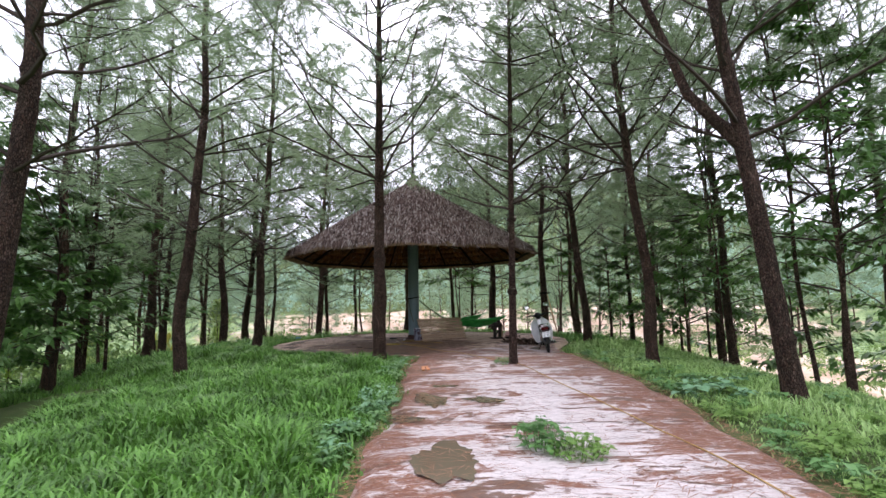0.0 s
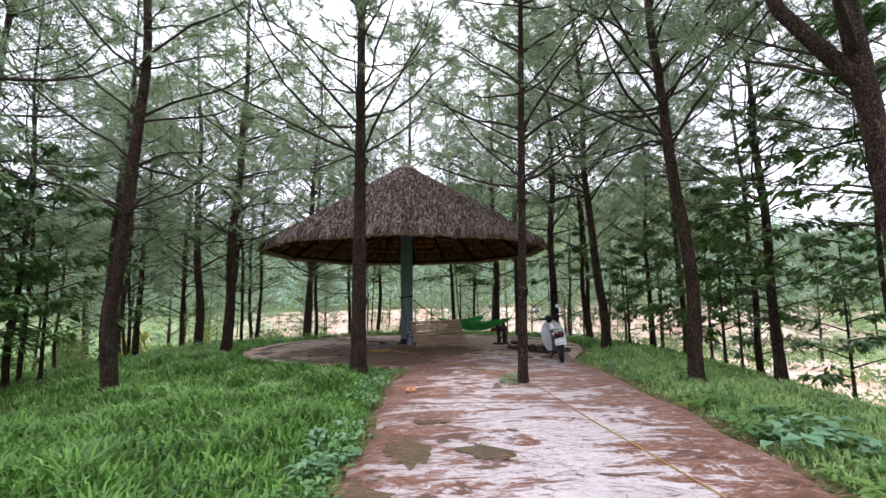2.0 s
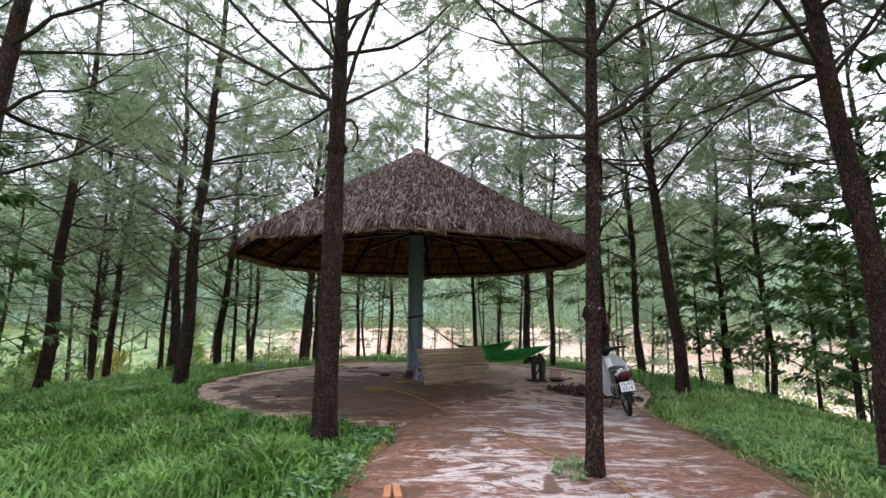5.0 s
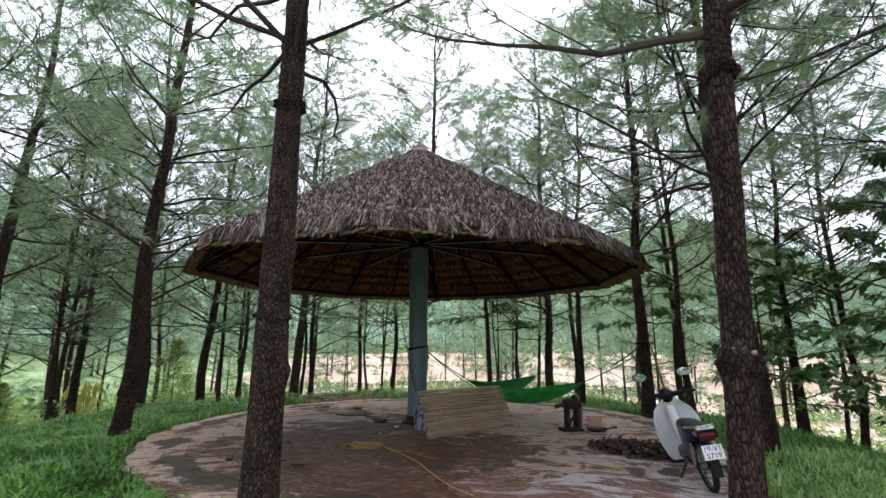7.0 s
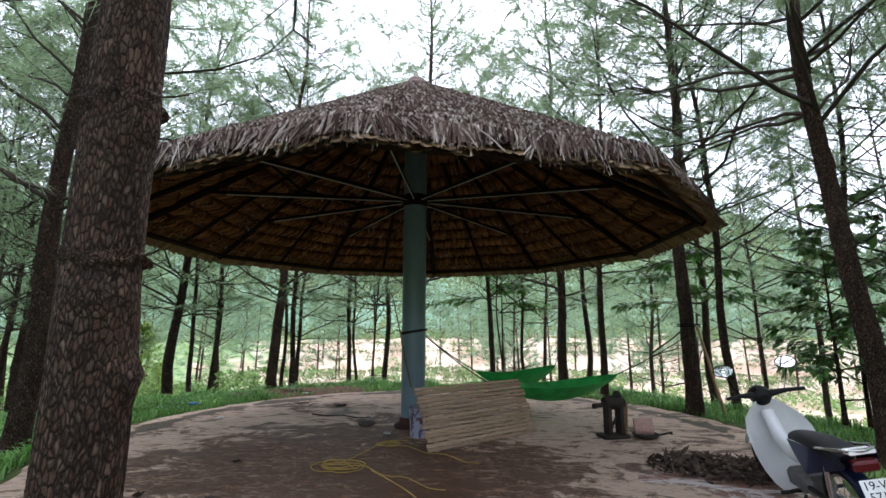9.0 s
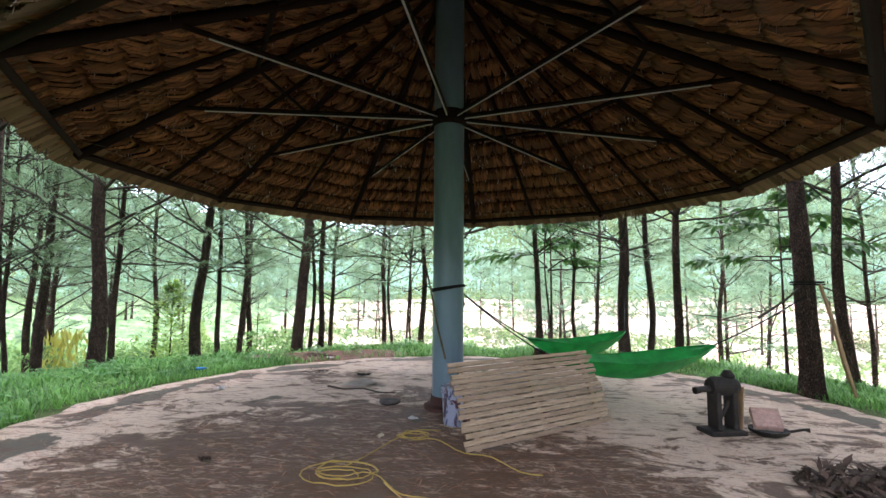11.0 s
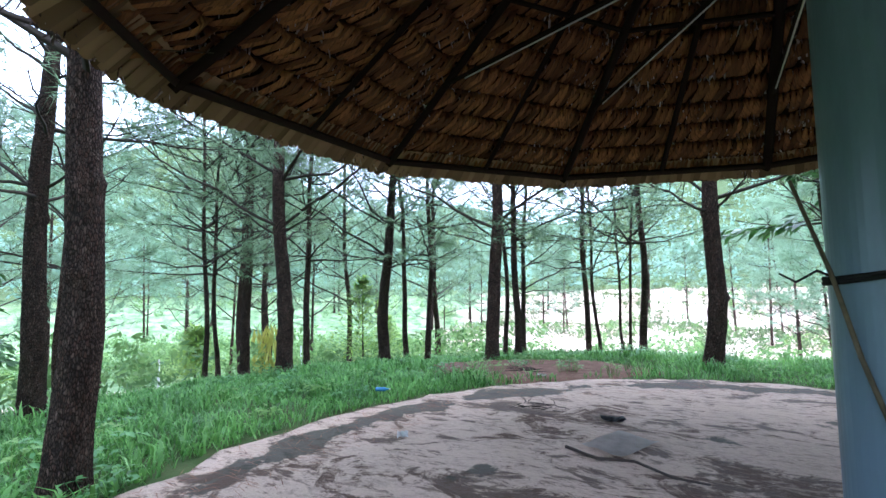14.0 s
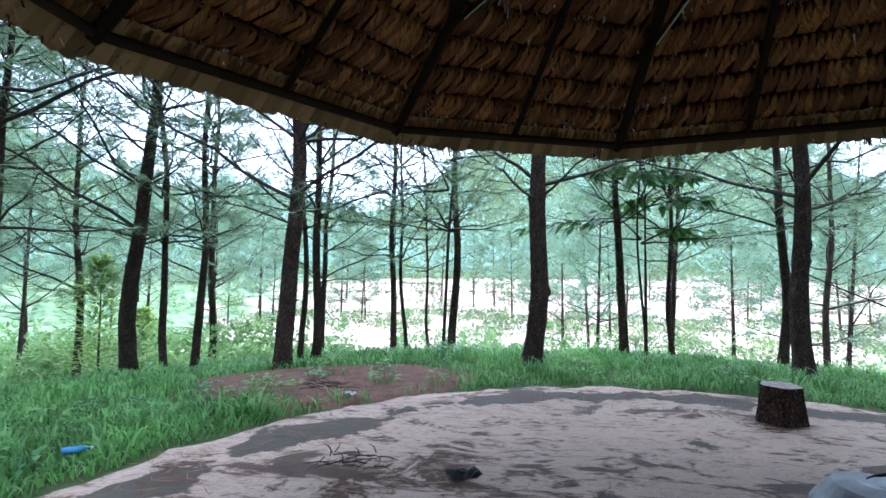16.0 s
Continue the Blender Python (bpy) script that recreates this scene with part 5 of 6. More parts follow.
def build_hammock(a, b, belly, drop, ties, label):
    """Cloth gathered at both ends, hanging in a trough; ropes run on to the ties."""
    mid = (a + b) / 2
    ob = empty("hammock", Matrix.Translation((mid.x, mid.y, a.z)), label, "hammock", "hammocks")
    a, b, z0 = a - mid, b - mid, a.z
    a.z, b.z = 0.0, b.z + mid.z - z0
    along = (b - a).normalized()
    side = Vector((-along.y, along.x, 0)).normalized()
    V, F = [], []
    nu, nv = 28, 12
    for i in range(nu + 1):
        u = i / nu
        k = math.sin(math.pi * u) ** 0.7
        c = a.lerp(b, u) - Vector((0, 0, drop * math.sin(math.pi * u) ** 0.8))
        for j in range(nv + 1):
            v = j / nv * 2 - 1
            w = 0.02 + belly * k
            rim = 0.75 * drop * k * abs(v) ** 1.6
            crease = 0.012 * math.sin(v * 9 + u * 3) * (1 - k * 0.6)
            V.append(tuple(c + side * w * v + Vector((0, 0, rim + crease))))
    for i in range(nu):
        for j in range(nv):
            q = i * (nv + 1) + j
            F.append((q, q + 1, q + nv + 2, q + nv + 1))
    cloth = link_mesh("cloth", raw_mesh("cloth", V, F, True), HAMMOCK.m, ob)
    for sgn in (0, nv):
        tube("hem", [[(Vector(V[i * (nv + 1) + sgn]), 0.008) for i in range(nu + 1)]], HAMMOCK.m, cloth, sides=5)
    off = Vector((mid.x, mid.y, z0))
    for end, tie in zip((a, b), ties):
        tube("rope", [[(p, 0.008) for p in rope_line(tie - off, end, 0.03)]], ROPE_BLACK, ob, "black rope", sides=6)


TIE = Vector((CX + 0.1, CY + 0.1, 1.3))
build_hammock(Vector((0.09, 16.3, 0.66)), Vector((1.5, 17.0, 0.72)), 0.3, 0.34, (TIE, Vector((2.36, 20.7, 1.3))), "green nylon hammock slung from the post to a pine")
build_hammock(Vector((0.25, 14.85, 0.62)), Vector((2.2, 15.75, 0.68)), 0.33, 0.3, (Vector((CX + 0.17, CY, 1.25)), Vector((3.6, 16.45, 1.25))), "green nylon hammock hanging low behind the slat panel")

# rope wound on the post, with a stick pushed through it
ob = empty("post_rope", pose(CX, CY, 1.31), "black rope wound round the post holding a bamboo stick", "rope")
for dz, tilt in ((0, 0.03), (0.016, 0.026)):
    ring = [(Vector((0.177 * math.cos(t), 0.177 * math.sin(t), dz + tilt * math.cos(t))), 0.011) for t in [2 * math.pi * k / 24 for k in range(25)]]
    tube("loop", [ring], ROPE_BLACK, ob, sides=6)
tube("loose_end", [[(Vector((-0.16, -0.1, 0.0)), 0.007), (Vector((-0.22, -0.12, 0.03)), 0.006), (Vector((-0.3, -0.12, -0.02)), 0.006), (Vector((-0.36, -0.1, 0.02)), 0.005)]], ROPE_BLACK, ob, sides=5)
stick = [(Vector((-0.29, -0.06, 0.46)), 0.011), (Vector((-0.175, -0.13, 0.02)), 0.012), (Vector((-0.1, -0.17, -0.35)), 0.013), (Vector((0.0, -0.2, -0.72)), 0.014)]
tube("stick", [[(p, r * 0.8) for p, r in stick]], plain("weathered_bamboo", (0.13, 0.1, 0.05), 0.7, 0.3, 0, 0.5, 14), ob, "thin weathered bamboo stick")


def build_bucket(x, y):
    ob = empty("paint_bucket", pose(x, y, floor_at(x, y)), "white paint bucket smeared with dark red paint", "bucket")
    m = Mat("smeared_bucket", 0.5, 0.4)
    v = m.coords("Object", (1, 1, 0.4))
    n = m.noise(v, 16, 5, 0.7, 0.8)
    c = m.mix(m.step(n, 0.52, 0.56), (0.26, 0.27, 0.34), (0.07, 0.02, 0.025))
    m.color(m.mix(m.step(m.noise(v, 30, 3), 0.58, 0.62), c, (0.04, 0.04, 0.1)))
    bm = bmesh.new()
    lathe_bm(bm, [(0.115, 0.0), (0.122, 0.02), (0.138, 0.31), (0.138, 0.345), (0.128, 0.345), (0.112, 0.05)], 32)
    part("body", bm, m.m, ob)
    for z in (0.29, 0.325):
        bm = bmesh.new()
        lathe_bm(bm, [(0.136, z), (0.148, z + 0.004), (0.148, z + 0.01), (0.137, z + 0.014)], 32)
        part("rim", bm, m.m, ob)
    tube("handle", [[(Vector((0.145 * math.cos(t), 0.145 * math.sin(t), 0.31 - 0.09 * math.sin(t))), 0.003) for t in [math.pi * k / 14 for k in range(15)]]], IRON, ob, sides=5)
    bm = bmesh.new()
    lathe_bm(bm, [(0.12, 0.3), (0.12, 0.31), (0.05, 0.315)], 24)
    part("paint_crust", bm, IRON, ob)


build_bucket(-0.64, 14.29)


def build_stump(x, y):
    ob = empty("tree_stump", pose(x, y, floor_at(x, y), 0, 0, 20), "sawn pine stump stool with dark bark", "stump")
    m = Mat("cut_wood", 0.85, 0.15)
    ringn = m.noise(m.coords("Object", (9, 9, 1)), 3, 5)
    m.color(m.mix(m.step(ringn, 0.35, 0.65), (0.3, 0.25, 0.2), (0.48, 0.42, 0.36)))
    V, F = [], []
    seg = 28
    for i, (r, z) in enumerate([(0.19, 0), (0.178, 0.06), (0.163, 0.16), (0.152, 0.25), (0.15, 0.31)]):
        for k in range(seg):
            t = 2 * math.pi * k / seg
            q = r * (1 + 0.07 * math.sin(5 * t) + 0.05 * noise.noise((math.cos(t) * 4, math.sin(t) * 4, z * 6)))
            V.append((q * math.cos(t), q * math.sin(t), z))
    for i in range(4):
        for k in range(seg):
            F.append((i * seg + k, i * seg + (k + 1) % seg, (i + 1) * seg + (k + 1) % seg, (i + 1) * seg + k))
    link_mesh("bark", raw_mesh("bark", V, F, True), BARK, ob)
    bm = bmesh.new()
    bm.faces.new([bm.verts.new((p[0] * 0.985, p[1] * 0.985, p[2] + 0.003)) for p in V[-seg:]])
    part("cut_face", bm, m.m, ob, "pale sawn top")


build_stump(0.42, 18.03)


def build_vice(x, y):
    ob = empty("machine_stand", pose(x, y, floor_at(x, y), 0, 0, 15), "rusty black iron machine stand with a short spout", "machine")
    bm = bmesh.new()
    box_bm(bm, 0.34, 0.22, 0.04, pose(0, 0, 0.02), 0.006)
    part("base_plate", bm, IRON, ob)
    for sx in (-0.06, 0.1):
        bm = bmesh.new()
        box_bm(bm, 0.05, 0.14, 0.34, pose(sx, 0, 0.21), 0.008)
        part("upright", bm, IRON, ob)
    bm = bmesh.new()
    lathe_bm(bm, [(0.07, -0.13), (0.085, -0.1), (0.085, 0.08), (0.06, 0.13)], 20, pose(0.03, 0, 0.41, 0, 90, 0))
    part("drum", bm, IRON, ob)
    tube("spout", [[(Vector((-0.08, 0, 0.39)), 0.03), (Vector((-0.18, 0, 0.385)), 0.028), (Vector((-0.25, -0.01, 0.375)), 0.034)]], IRON, ob)
    bm = bmesh.new()
    lathe_bm(bm, [(0.05, 0), (0.06, 0.02), (0.03, 0.07)], 16, pose(0.08, 0.0, 0.48))
    part("cap", bm, IRON, ob)
    bm = bmesh.new()
    box_bm(bm, 0.008, 0.13, 0.38, pose(0.17, 0.0, 0.22, 0, 4, 0), 0.002)
    part("board", bm, CARD, ob, "upright strip of brown cardboard")
    tube("brace", [[(Vector((-0.06, 0.0, 0.05)), 0.018), (Vector((0.1, 0, 0.3)), 0.018)]], IRON, ob)


build_vice(1.72, 14.45)

ob = empty("brick_stack", pose(2.13, 14.5, floor_at(2.13, 14.5), 0, 0, -20), "pinkish brick leaning on a black iron pan", "brick")
bm = bmesh.new()
lathe_bm(bm, [(0.1, 0), (0.15, 0.025), (0.16, 0.05), (0.15, 0.05), (0.1, 0.02)], 24)
part("pan", bm, IRON, ob)
tube("pan_handle", [[(Vector((0.14, 0, 0.04)), 0.012), (Vector((0.26, 0.03, 0.07)), 0.011), (Vector((0.3, 0.03, 0.07)), 0.02)]], IRON, ob)
bm = bmesh.new()
box_bm(bm, 0.22, 0.2, 0.06, pose(-0.02, -0.04, 0.14, 38, 0, 8), 0.006)
part("brick", bm, plain("pink_brick", (0.48, 0.3, 0.25), 0.9, 0.1, 0, 0.35, 30), ob)

ob = empty("grey_basin", pose(-0.05, 16.4, floor_at(-0.05, 16.4)), "upturned grey metal basin with a loop of black hose", "basin")
bm = bmesh.new()
lathe_bm(bm, [(0.3, 0), (0.29, 0.02), (0.2, 0.13), (0.1, 0.15)], 28)
part("body", bm, ALLOY, ob)
tube("hose", [[(Vector((0.2 + 0.25 * math.cos(t), 0.12 * math.sin(t), 0.16 + 0.02 * math.cos(t))), 0.009) for t in [2 * math.pi * k / 20 for k in range(21)]]], ROPE_BLACK, ob)

# heap of dead leaves and bark
DEAD = leaf_material("dead_leaves", (0.02, 0.012, 0.008), (0.1, 0.06, 0.04), 0.0, 0.85, 4.0)
rng = random.Random(17)
heap = []
for _ in range(620):
    a, d = rng.uniform(0, 6.28), math.sqrt(rng.uniform(0, 1))
    x, y = 2.35 + 0.62 * d * math.cos(a), 13.35 + 0.38 * d * math.sin(a)
    z = floor_at(x, y) + 0.01 + 0.13 * (1 - d) * rng.uniform(0.1, 1)
    heap.append((Vector((x, y, z)), Vector((rng.uniform(-1, 1), rng.uniform(-1, 1), rng.uniform(-0.25, 0.5))), Vector((rng.uniform(-0.6, 0.6), rng.uniform(-0.6, 0.6), 1)), rng.uniform(0.07, 0.2), rng.uniform(0.02, 0.05)))
tagged(leaf_mesh("leaf_heap", heap, DEAD), "heap of dark dead leaves and bark on the concrete", "heap", kind="stuff")


def through_points(way, steps=8):
    """A smooth line over the ground through places of the plan."""
    q = [Vector((x, y, 0)) for x, y in way]
    q = [q[0]] + q + [q[-1]]
    out = []
    for a, b, c, d in zip(q, q[1:], q[2:], q[3:]):
        for k in range(steps):
            t = k / steps
            out.append(0.5 * (2 * b + (c - a) * t + (2 * a - 5 * b + 4 * c - d) * t * t + (3 * b - a - 3 * c + d) * t ** 3))
    return out + [q[-1]]


def coil(name, x, y, r, turns, material, label, seed):
    rng = random.Random(seed)
    pts = []
    for k in range(turns * 18 + 1):
        t = 2 * math.pi * k / 18
        rr = r * (1 + 0.25 * math.sin(t * 0.37 + seed) + 0.1 * math.sin(t * 1.7))
        px, py = x + rr * math.cos(t) * 1.2, y + rr * 0.8 * math.sin(t) + 0.06 * math.sin(t * 0.6)
        pts.append((Vector((px, py, floor_at(px, py) + 0.012 + 0.012 * (k % 7 == 0))), 0.0045))
    end = pts[-1][0]
    for k in range(1, 14):
        px, py = end.x + 0.07 * k, end.y - 0.05 * k + 0.05 * math.sin(k)
        pts.append((Vector((px, py, floor_at(px, py) + 0.012)), 0.0045))
    tagged(tube(name, [pts], material, sides=6), label, "rope")


coil("yellow_rope", -1.28, 13.0, 0.17, 4, ROPE_YELLOW, "tangled coil of yellow rope on the concrete floor", 2)
pts = [(Vector((p.x, p.y, floor_at(p.x, p.y) + 0.012)), 0.0045) for p in through_points([(-1.3, 13.1), (-1.2, 13.35), (-1.08, 13.75), (-0.95, 14.0), (-0.75, 14.02)])]
tagged(tube("yellow_rope", [pts], ROPE_YELLOW, sides=6), "yellow rope lying between its two tangles", "rope")
coil("yellow_rope", -0.95, 13.85, 0.1, 3, ROPE_YELLOW, "thin yellow rope tangled at the post's foot", 5)

# yellow rope running from the coil down the path
pts = []
for p in through_points([(-0.95, 12.9), (-0.5, 12.3), (-0.1, 11.5), (0.33, 10.93), (0.69, 10.11), (0.98, 9.31), (1.36, 8.65), (1.47, 8.06), (1.58, 6.7), (1.66, 6.1), (1.73, 5.6), (1.88, 4.6), (2.0, 3.6), (2.08, 2.6)]):
    p.z = max(floor_at(p.x, p.y), path_z(p.x, p.y) if p.y < 11.5 else 0) + 0.008
    pts.append((p, 0.0055))
tagged(tube("yellow_rope", [pts], plain("dusty_yellow_rope", (0.5, 0.32, 0.1), 0.7, 0.3), sides=6), "thin yellow rope lying along the path", "rope")


def scrap(name, x, y, size, material, label, seed, cat="litter", lift=0.03):
    bm = bmesh.new()
    rng = random.Random(seed)
    n = 5
    g = [[bm.verts.new((size * (i / n - 0.5), size * 0.7 * (j / n - 0.5), lift * rng.uniform(0.1, 1))) for j in range(n + 1)] for i in range(n + 1)]
    for i in range(n):
        for j in range(n):
            bm.faces.new((g[i][j], g[i + 1][j], g[i + 1][j + 1], g[i][j + 1]))
    bmesh.ops.solidify(bm, geom=bm.faces[:], thickness=0.003)
    ob = part(name, bm, material)
    ob.matrix_world = pose(x, y, floor_at(x, y) + 0.006, 0, 0, seed * 41)
    tagged(ob, label, cat, "litter on the floor")


scrap("paper_scrap", -1.06, 14.35, 0.09, PAPER, "crumpled white paper scrap on the floor", 1)
scrap("paper_scrap", -1.22, 13.78, 0.07, plain("cream_scrap", (0.6, 0.52, 0.36), 0.8), "crumpled cream wrapper on the floor", 2)
scrap("paper_scrap", -3.75, 15.42, 0.13, PAPER, "torn white paper scrap on the floor", 3)
scrap("paper_scrap", -3.55, 18.55, 0.12, PAPER, "crumpled white paper scrap beside dry debris", 4)
scrap("black_bag", -2.26, 16.6, 0.2, BLACK, "flattened black plastic bag on the floor", 5)
scrap("rag", -2.1, 15.95, 0.5, plain("grey_rag", (0.55, 0.48, 0.41), 0.95), "dirty pale rag spread on the floor", 6, "rag", 0.02)
scrap("dead_leaf", -2.7, 12.2, 0.1, DEAD, "dry brown leaf on the floor", 7)
scrap("dead_leaf", -2.35, 13.1, 0.09, DEAD, "dry brown leaf on the floor", 8)

bm = bmesh.new()
lathe_bm(bm, [(0.1, 0), (0.115, 0.015), (0.11, 0.035), (0.06, 0.045)], 22, None, 0.06)
ob = part("flat_stone", bm, plain("dark_stone", (0.09, 0.08, 0.07), 0.9, 0.1, 0, 0.5, 20), smooth=True)
ob.matrix_world = pose(-1.45, 14.95, floor_at(-1.45, 14.95))
tagged(ob, "flat round dark stone on the concrete", "stone")

ob = empty("plastic_bottle", pose(-4.93, 16.7, ground_at(-4.93, 16.7) + 0.06, 0, 90, 30) @ Matrix.Diagonal((0.75, 0.75, 0.75, 1)), "crushed blue and clear plastic bottle in the grass", "bottle")
bm = bmesh.new()
lathe_bm(bm, [(0.025, -0.1), (0.032, -0.09), (0.03, 0.0), (0.033, 0.05), (0.012, 0.1), (0.012, 0.12)], 16)
part("body", bm, plain("blue_plastic", (0.1, 0.3, 0.6), 0.2, 0.6), ob)
bm = bmesh.new()
lathe_bm(bm, [(0.015, 0.118), (0.015, 0.135)], 12)
part("cap", bm, PAPER, ob)

# twigs, branch, debris
rng = random.Random(23)
for cx, cy, n, L, lab in ((-3.0, 16.75, 22, 0.22, "bunch of dry brown needles and twigs on the floor"), (-3.95, 18.9, 26, 0.3, "dry branch ends and debris on bare earth"), (-1.9, 12.0, 10, 0.2, "few dry twigs on the concrete")):
    ob = empty("twig_bunch", pose(cx, cy, floor_at(cx, cy)), lab, "twigs", "dry twigs")
    for _ in range(n):
        a = rng.uniform(0, 6.28)
        p = Vector((rng.uniform(-0.18, 0.18), rng.uniform(-0.12, 0.12), rng.uniform(0.01, 0.05)))
        q = p + Vector((math.cos(a), math.sin(a), rng.uniform(-0.05, 0.1))) * L * rng.uniform(0.5, 1)
        q.z = max(q.z, 0.008)
        tube("twig", [[(p, 0.005), (p.lerp(q, 0.5) + Vector((0.01, 0.01, 0.005)), 0.004), (q, 0.002)]], TWIG, ob, sides=4)
pts = [(Vector((x, y, floor_at(x, y) + 0.015)), 0.012 - 0.0012 * i) for i, (x, y) in enumerate([(-2.45, 15.7), (-2.2, 15.55), (-1.95, 15.6), (-1.7, 15.42), (-1.5, 15.4)])]
tagged(tube("fallen_branch", [pts], TWIG, sides=7), "thin crooked fallen branch on the floor", "branch")

# broken pot pieces on the path's edge
TERRA = plain("terracotta", (0.55, 0.25, 0.12), 0.8, 0.2, 0, 0.3)
ob = empty("tile_shard", pose(-0.25, 8.15, ground_at(-0.25, 8.15) + 0.03, 0, 0, 10), "two orange tile pieces lying on the path", "tile")
for sx in (-0.035, 0.035):
    bm = bmesh.new()
    box_bm(bm, 0.055, 0.15, 0.025, pose(sx, 0, 0.02, 12, 0, sx * 150), 0.004)
    part("piece", bm, TERRA, ob)

# strap and snapped stick tied to a pine
ob = empty("tree_strap", pose(3.69, 16.56, 1.4), "frayed pale strap tied round a pine trunk", "strap")
for dz in (0.0, 0.03):
    tube("loop", [[(Vector((0.175 * math.cos(t), 0.175 * math.sin(t), dz)), 0.012) for t in [2 * math.pi * k / 20 for k in range(21)]]], ROPE_BLACK, ob, sides=6)
tube("strap_tail", [[(Vector((0.05, -0.17, 0.0)), 0.02), (Vector((0.16, -0.2, -0.5)), 0.025), (Vector((0.26, -0.2, -1.0)), 0.03), (Vector((0.36, -0.2, -1.38)), 0.02)]], CARD, ob, "hanging strip of pale bark", sides=4)
tube("stick", [[(Vector((-0.15, -0.1, -0.05)), 0.016), (Vector((-0.4, -0.2, -0.22)), 0.013), (Vector((-0.75, -0.3, -0.42)), 0.018)]], TWIG, ob)


# ---- scooter ----
def build_scooter():
    gx, gy = 2.73, 12.06
    top = empty("motor_scooter", pose(gx, gy, min(floor_at(gx, gy), ground_at(gx, gy)) + 0.01, 0, 0, 83) @ pose(0, 0, 0, -10, 0, 0) @ Matrix.Diagonal((0.98, 0.98, 0.94, 1)), "white and navy step-through motorbike parked on its side stand", "motorbike")

    def wheel(name, x):
        w = new(name)
        w.parent = top
        w.matrix_basis = pose(x, 0, 0.285)
        V, F = [], []
        for k in range(36):
            t = 2 * math.pi * k / 36
            for j in range(10):
                s = 2 * math.pi * j / 10
                r = 0.25 + 0.035 * math.cos(s)
                V.append((r * math.cos(t), 0.032 * math.sin(s), r * math.sin(t)))
        for k in range(36):
            for j in range(10):
                F.append((k * 10 + j, k * 10 + (j + 1) % 10, ((k + 1) % 36) * 10 + (j + 1) % 10, ((k + 1) % 36) * 10 + j))
        link_mesh("tyre", raw_mesh("tyre", V, F, True), RUBBER, w)
        tube("rim", [[(Vector((0.215 * math.cos(t), 0, 0.215 * math.sin(t))), 0.014) for t in [2 * math.pi * k / 36 for k in range(37)]]], CHROME, w, sides=6)
        tube("hub", [[(Vector((0, -0.06, 0)), 0.05), (Vector((0, 0.06, 0)), 0.05)]], ALLOY, w, sides=16)
        for k in range(16):
            t = 2 * math.pi * k / 16
            tube("spoke", [[(Vector((0.05 * math.cos(t + 0.4), 0.03 * (-1) ** k, 0.05 * math.sin(t + 0.4))), 0.0025), (Vector((0.21 * math.cos(t), 0, 0.21 * math.sin(t))), 0.0025)]], CHROME, w, sides=4)

    wheel("rear_wheel", 0.0)
    wheel("front_wheel", 1.2)

    def sheet(name, rows, material, label="", thick=0.012, n=14):
        """A curved panel: rows of (z, x at the middle, half width, sweep back at the edges)."""
        bm = bmesh.new()
        g = []
        for z, x, w, back in rows:
            g.append([bm.verts.new((x - back * abs(u) ** 1.7, w * u, z)) for u in [2 * i / n - 1 for i in range(n + 1)]])
        for a, b in zip(g, g[1:]):
            for i in range(n):
                bm.faces.new((a[i], a[i + 1], b[i + 1], b[i]))
        bmesh.ops.solidify(bm, geom=bm.faces[:], thickness=thick)
        return part(name, bm, material, top, label, smooth=True)

    sheet("leg_shield", [(0.2, 0.68, 0.16, 0.06), (0.28, 0.72, 0.22, 0.09), (0.38, 0.79, 0.26, 0.14), (0.52, 0.88, 0.28, 0.17), (0.68, 0.95, 0.275, 0.17), (0.8, 0.97, 0.23, 0.12), (0.88, 0.96, 0.15, 0.07), (0.93, 0.94, 0.08, 0.03)], WHITE, "white plastic leg shield")
    # spine and engine
    tube("spine", [[(Vector((0.93, 0, 0.82)), 0.055), (Vector((0.8, 0, 0.6)), 0.06), (Vector((0.6, 0, 0.5)), 0.065), (Vector((0.35, 0, 0.52)), 0.07)]], WHITE, top, "white frame cover", sides=12)
    bm = bmesh.new()
    box_bm(bm, 0.36, 0.2, 0.16, pose(0.48, 0, 0.32), 0.03)
    lathe_bm(bm, [(0.07, -0.11), (0.075, 0.0), (0.07, 0.11)], 18, pose(0.4, 0, 0.32, 90, 0, 0))
    part("engine", bm, ALLOY, top)
    # seat
    V, F = [], []
    for i in range(13):
        u = i / 12
        x = 0.46 - 0.72 * u
        z = 0.715 + 0.03 * math.sin(u * 3.4 + 0.6) + 0.03 * u
        w = 0.07 + 0.055 * math.sin(min(1, u * 1.8 + 0.2) * math.pi / 2)
        for j in range(11):
            t = math.pi * j / 10
            V.append((x, w * math.cos(t), z - 0.05 + 0.06 * math.sin(t) ** 0.7))
    for i in range(12):
        for j in range(10):
            q = i * 11 + j
            F.append((q, q + 1, q + 12, q + 11))
    F2 = [tuple(f) for f in F]
    link_mesh("seat", raw_mesh("seat", V, F2, True), BLACK, top, "black vinyl seat")
    # side covers under the seat
    for sy in (-1, 1):
        bm = bmesh.new()
        pts = [(0.42, 0.55), (0.48, 0.68), (0.1, 0.7), (-0.28, 0.72), (-0.3, 0.64), (0.05, 0.52), (0.25, 0.45)]
        vs = [bm.verts.new((x, sy * (0.09 + 0.03 * (x < 0.3)), z)) for x, z in pts]
        bm.faces.new(vs)
        bmesh.ops.solidify(bm, geom=bm.faces[:], thickness=0.015 * sy)
        part("side_cover", bm, NAVY, top, "navy painted side cover")
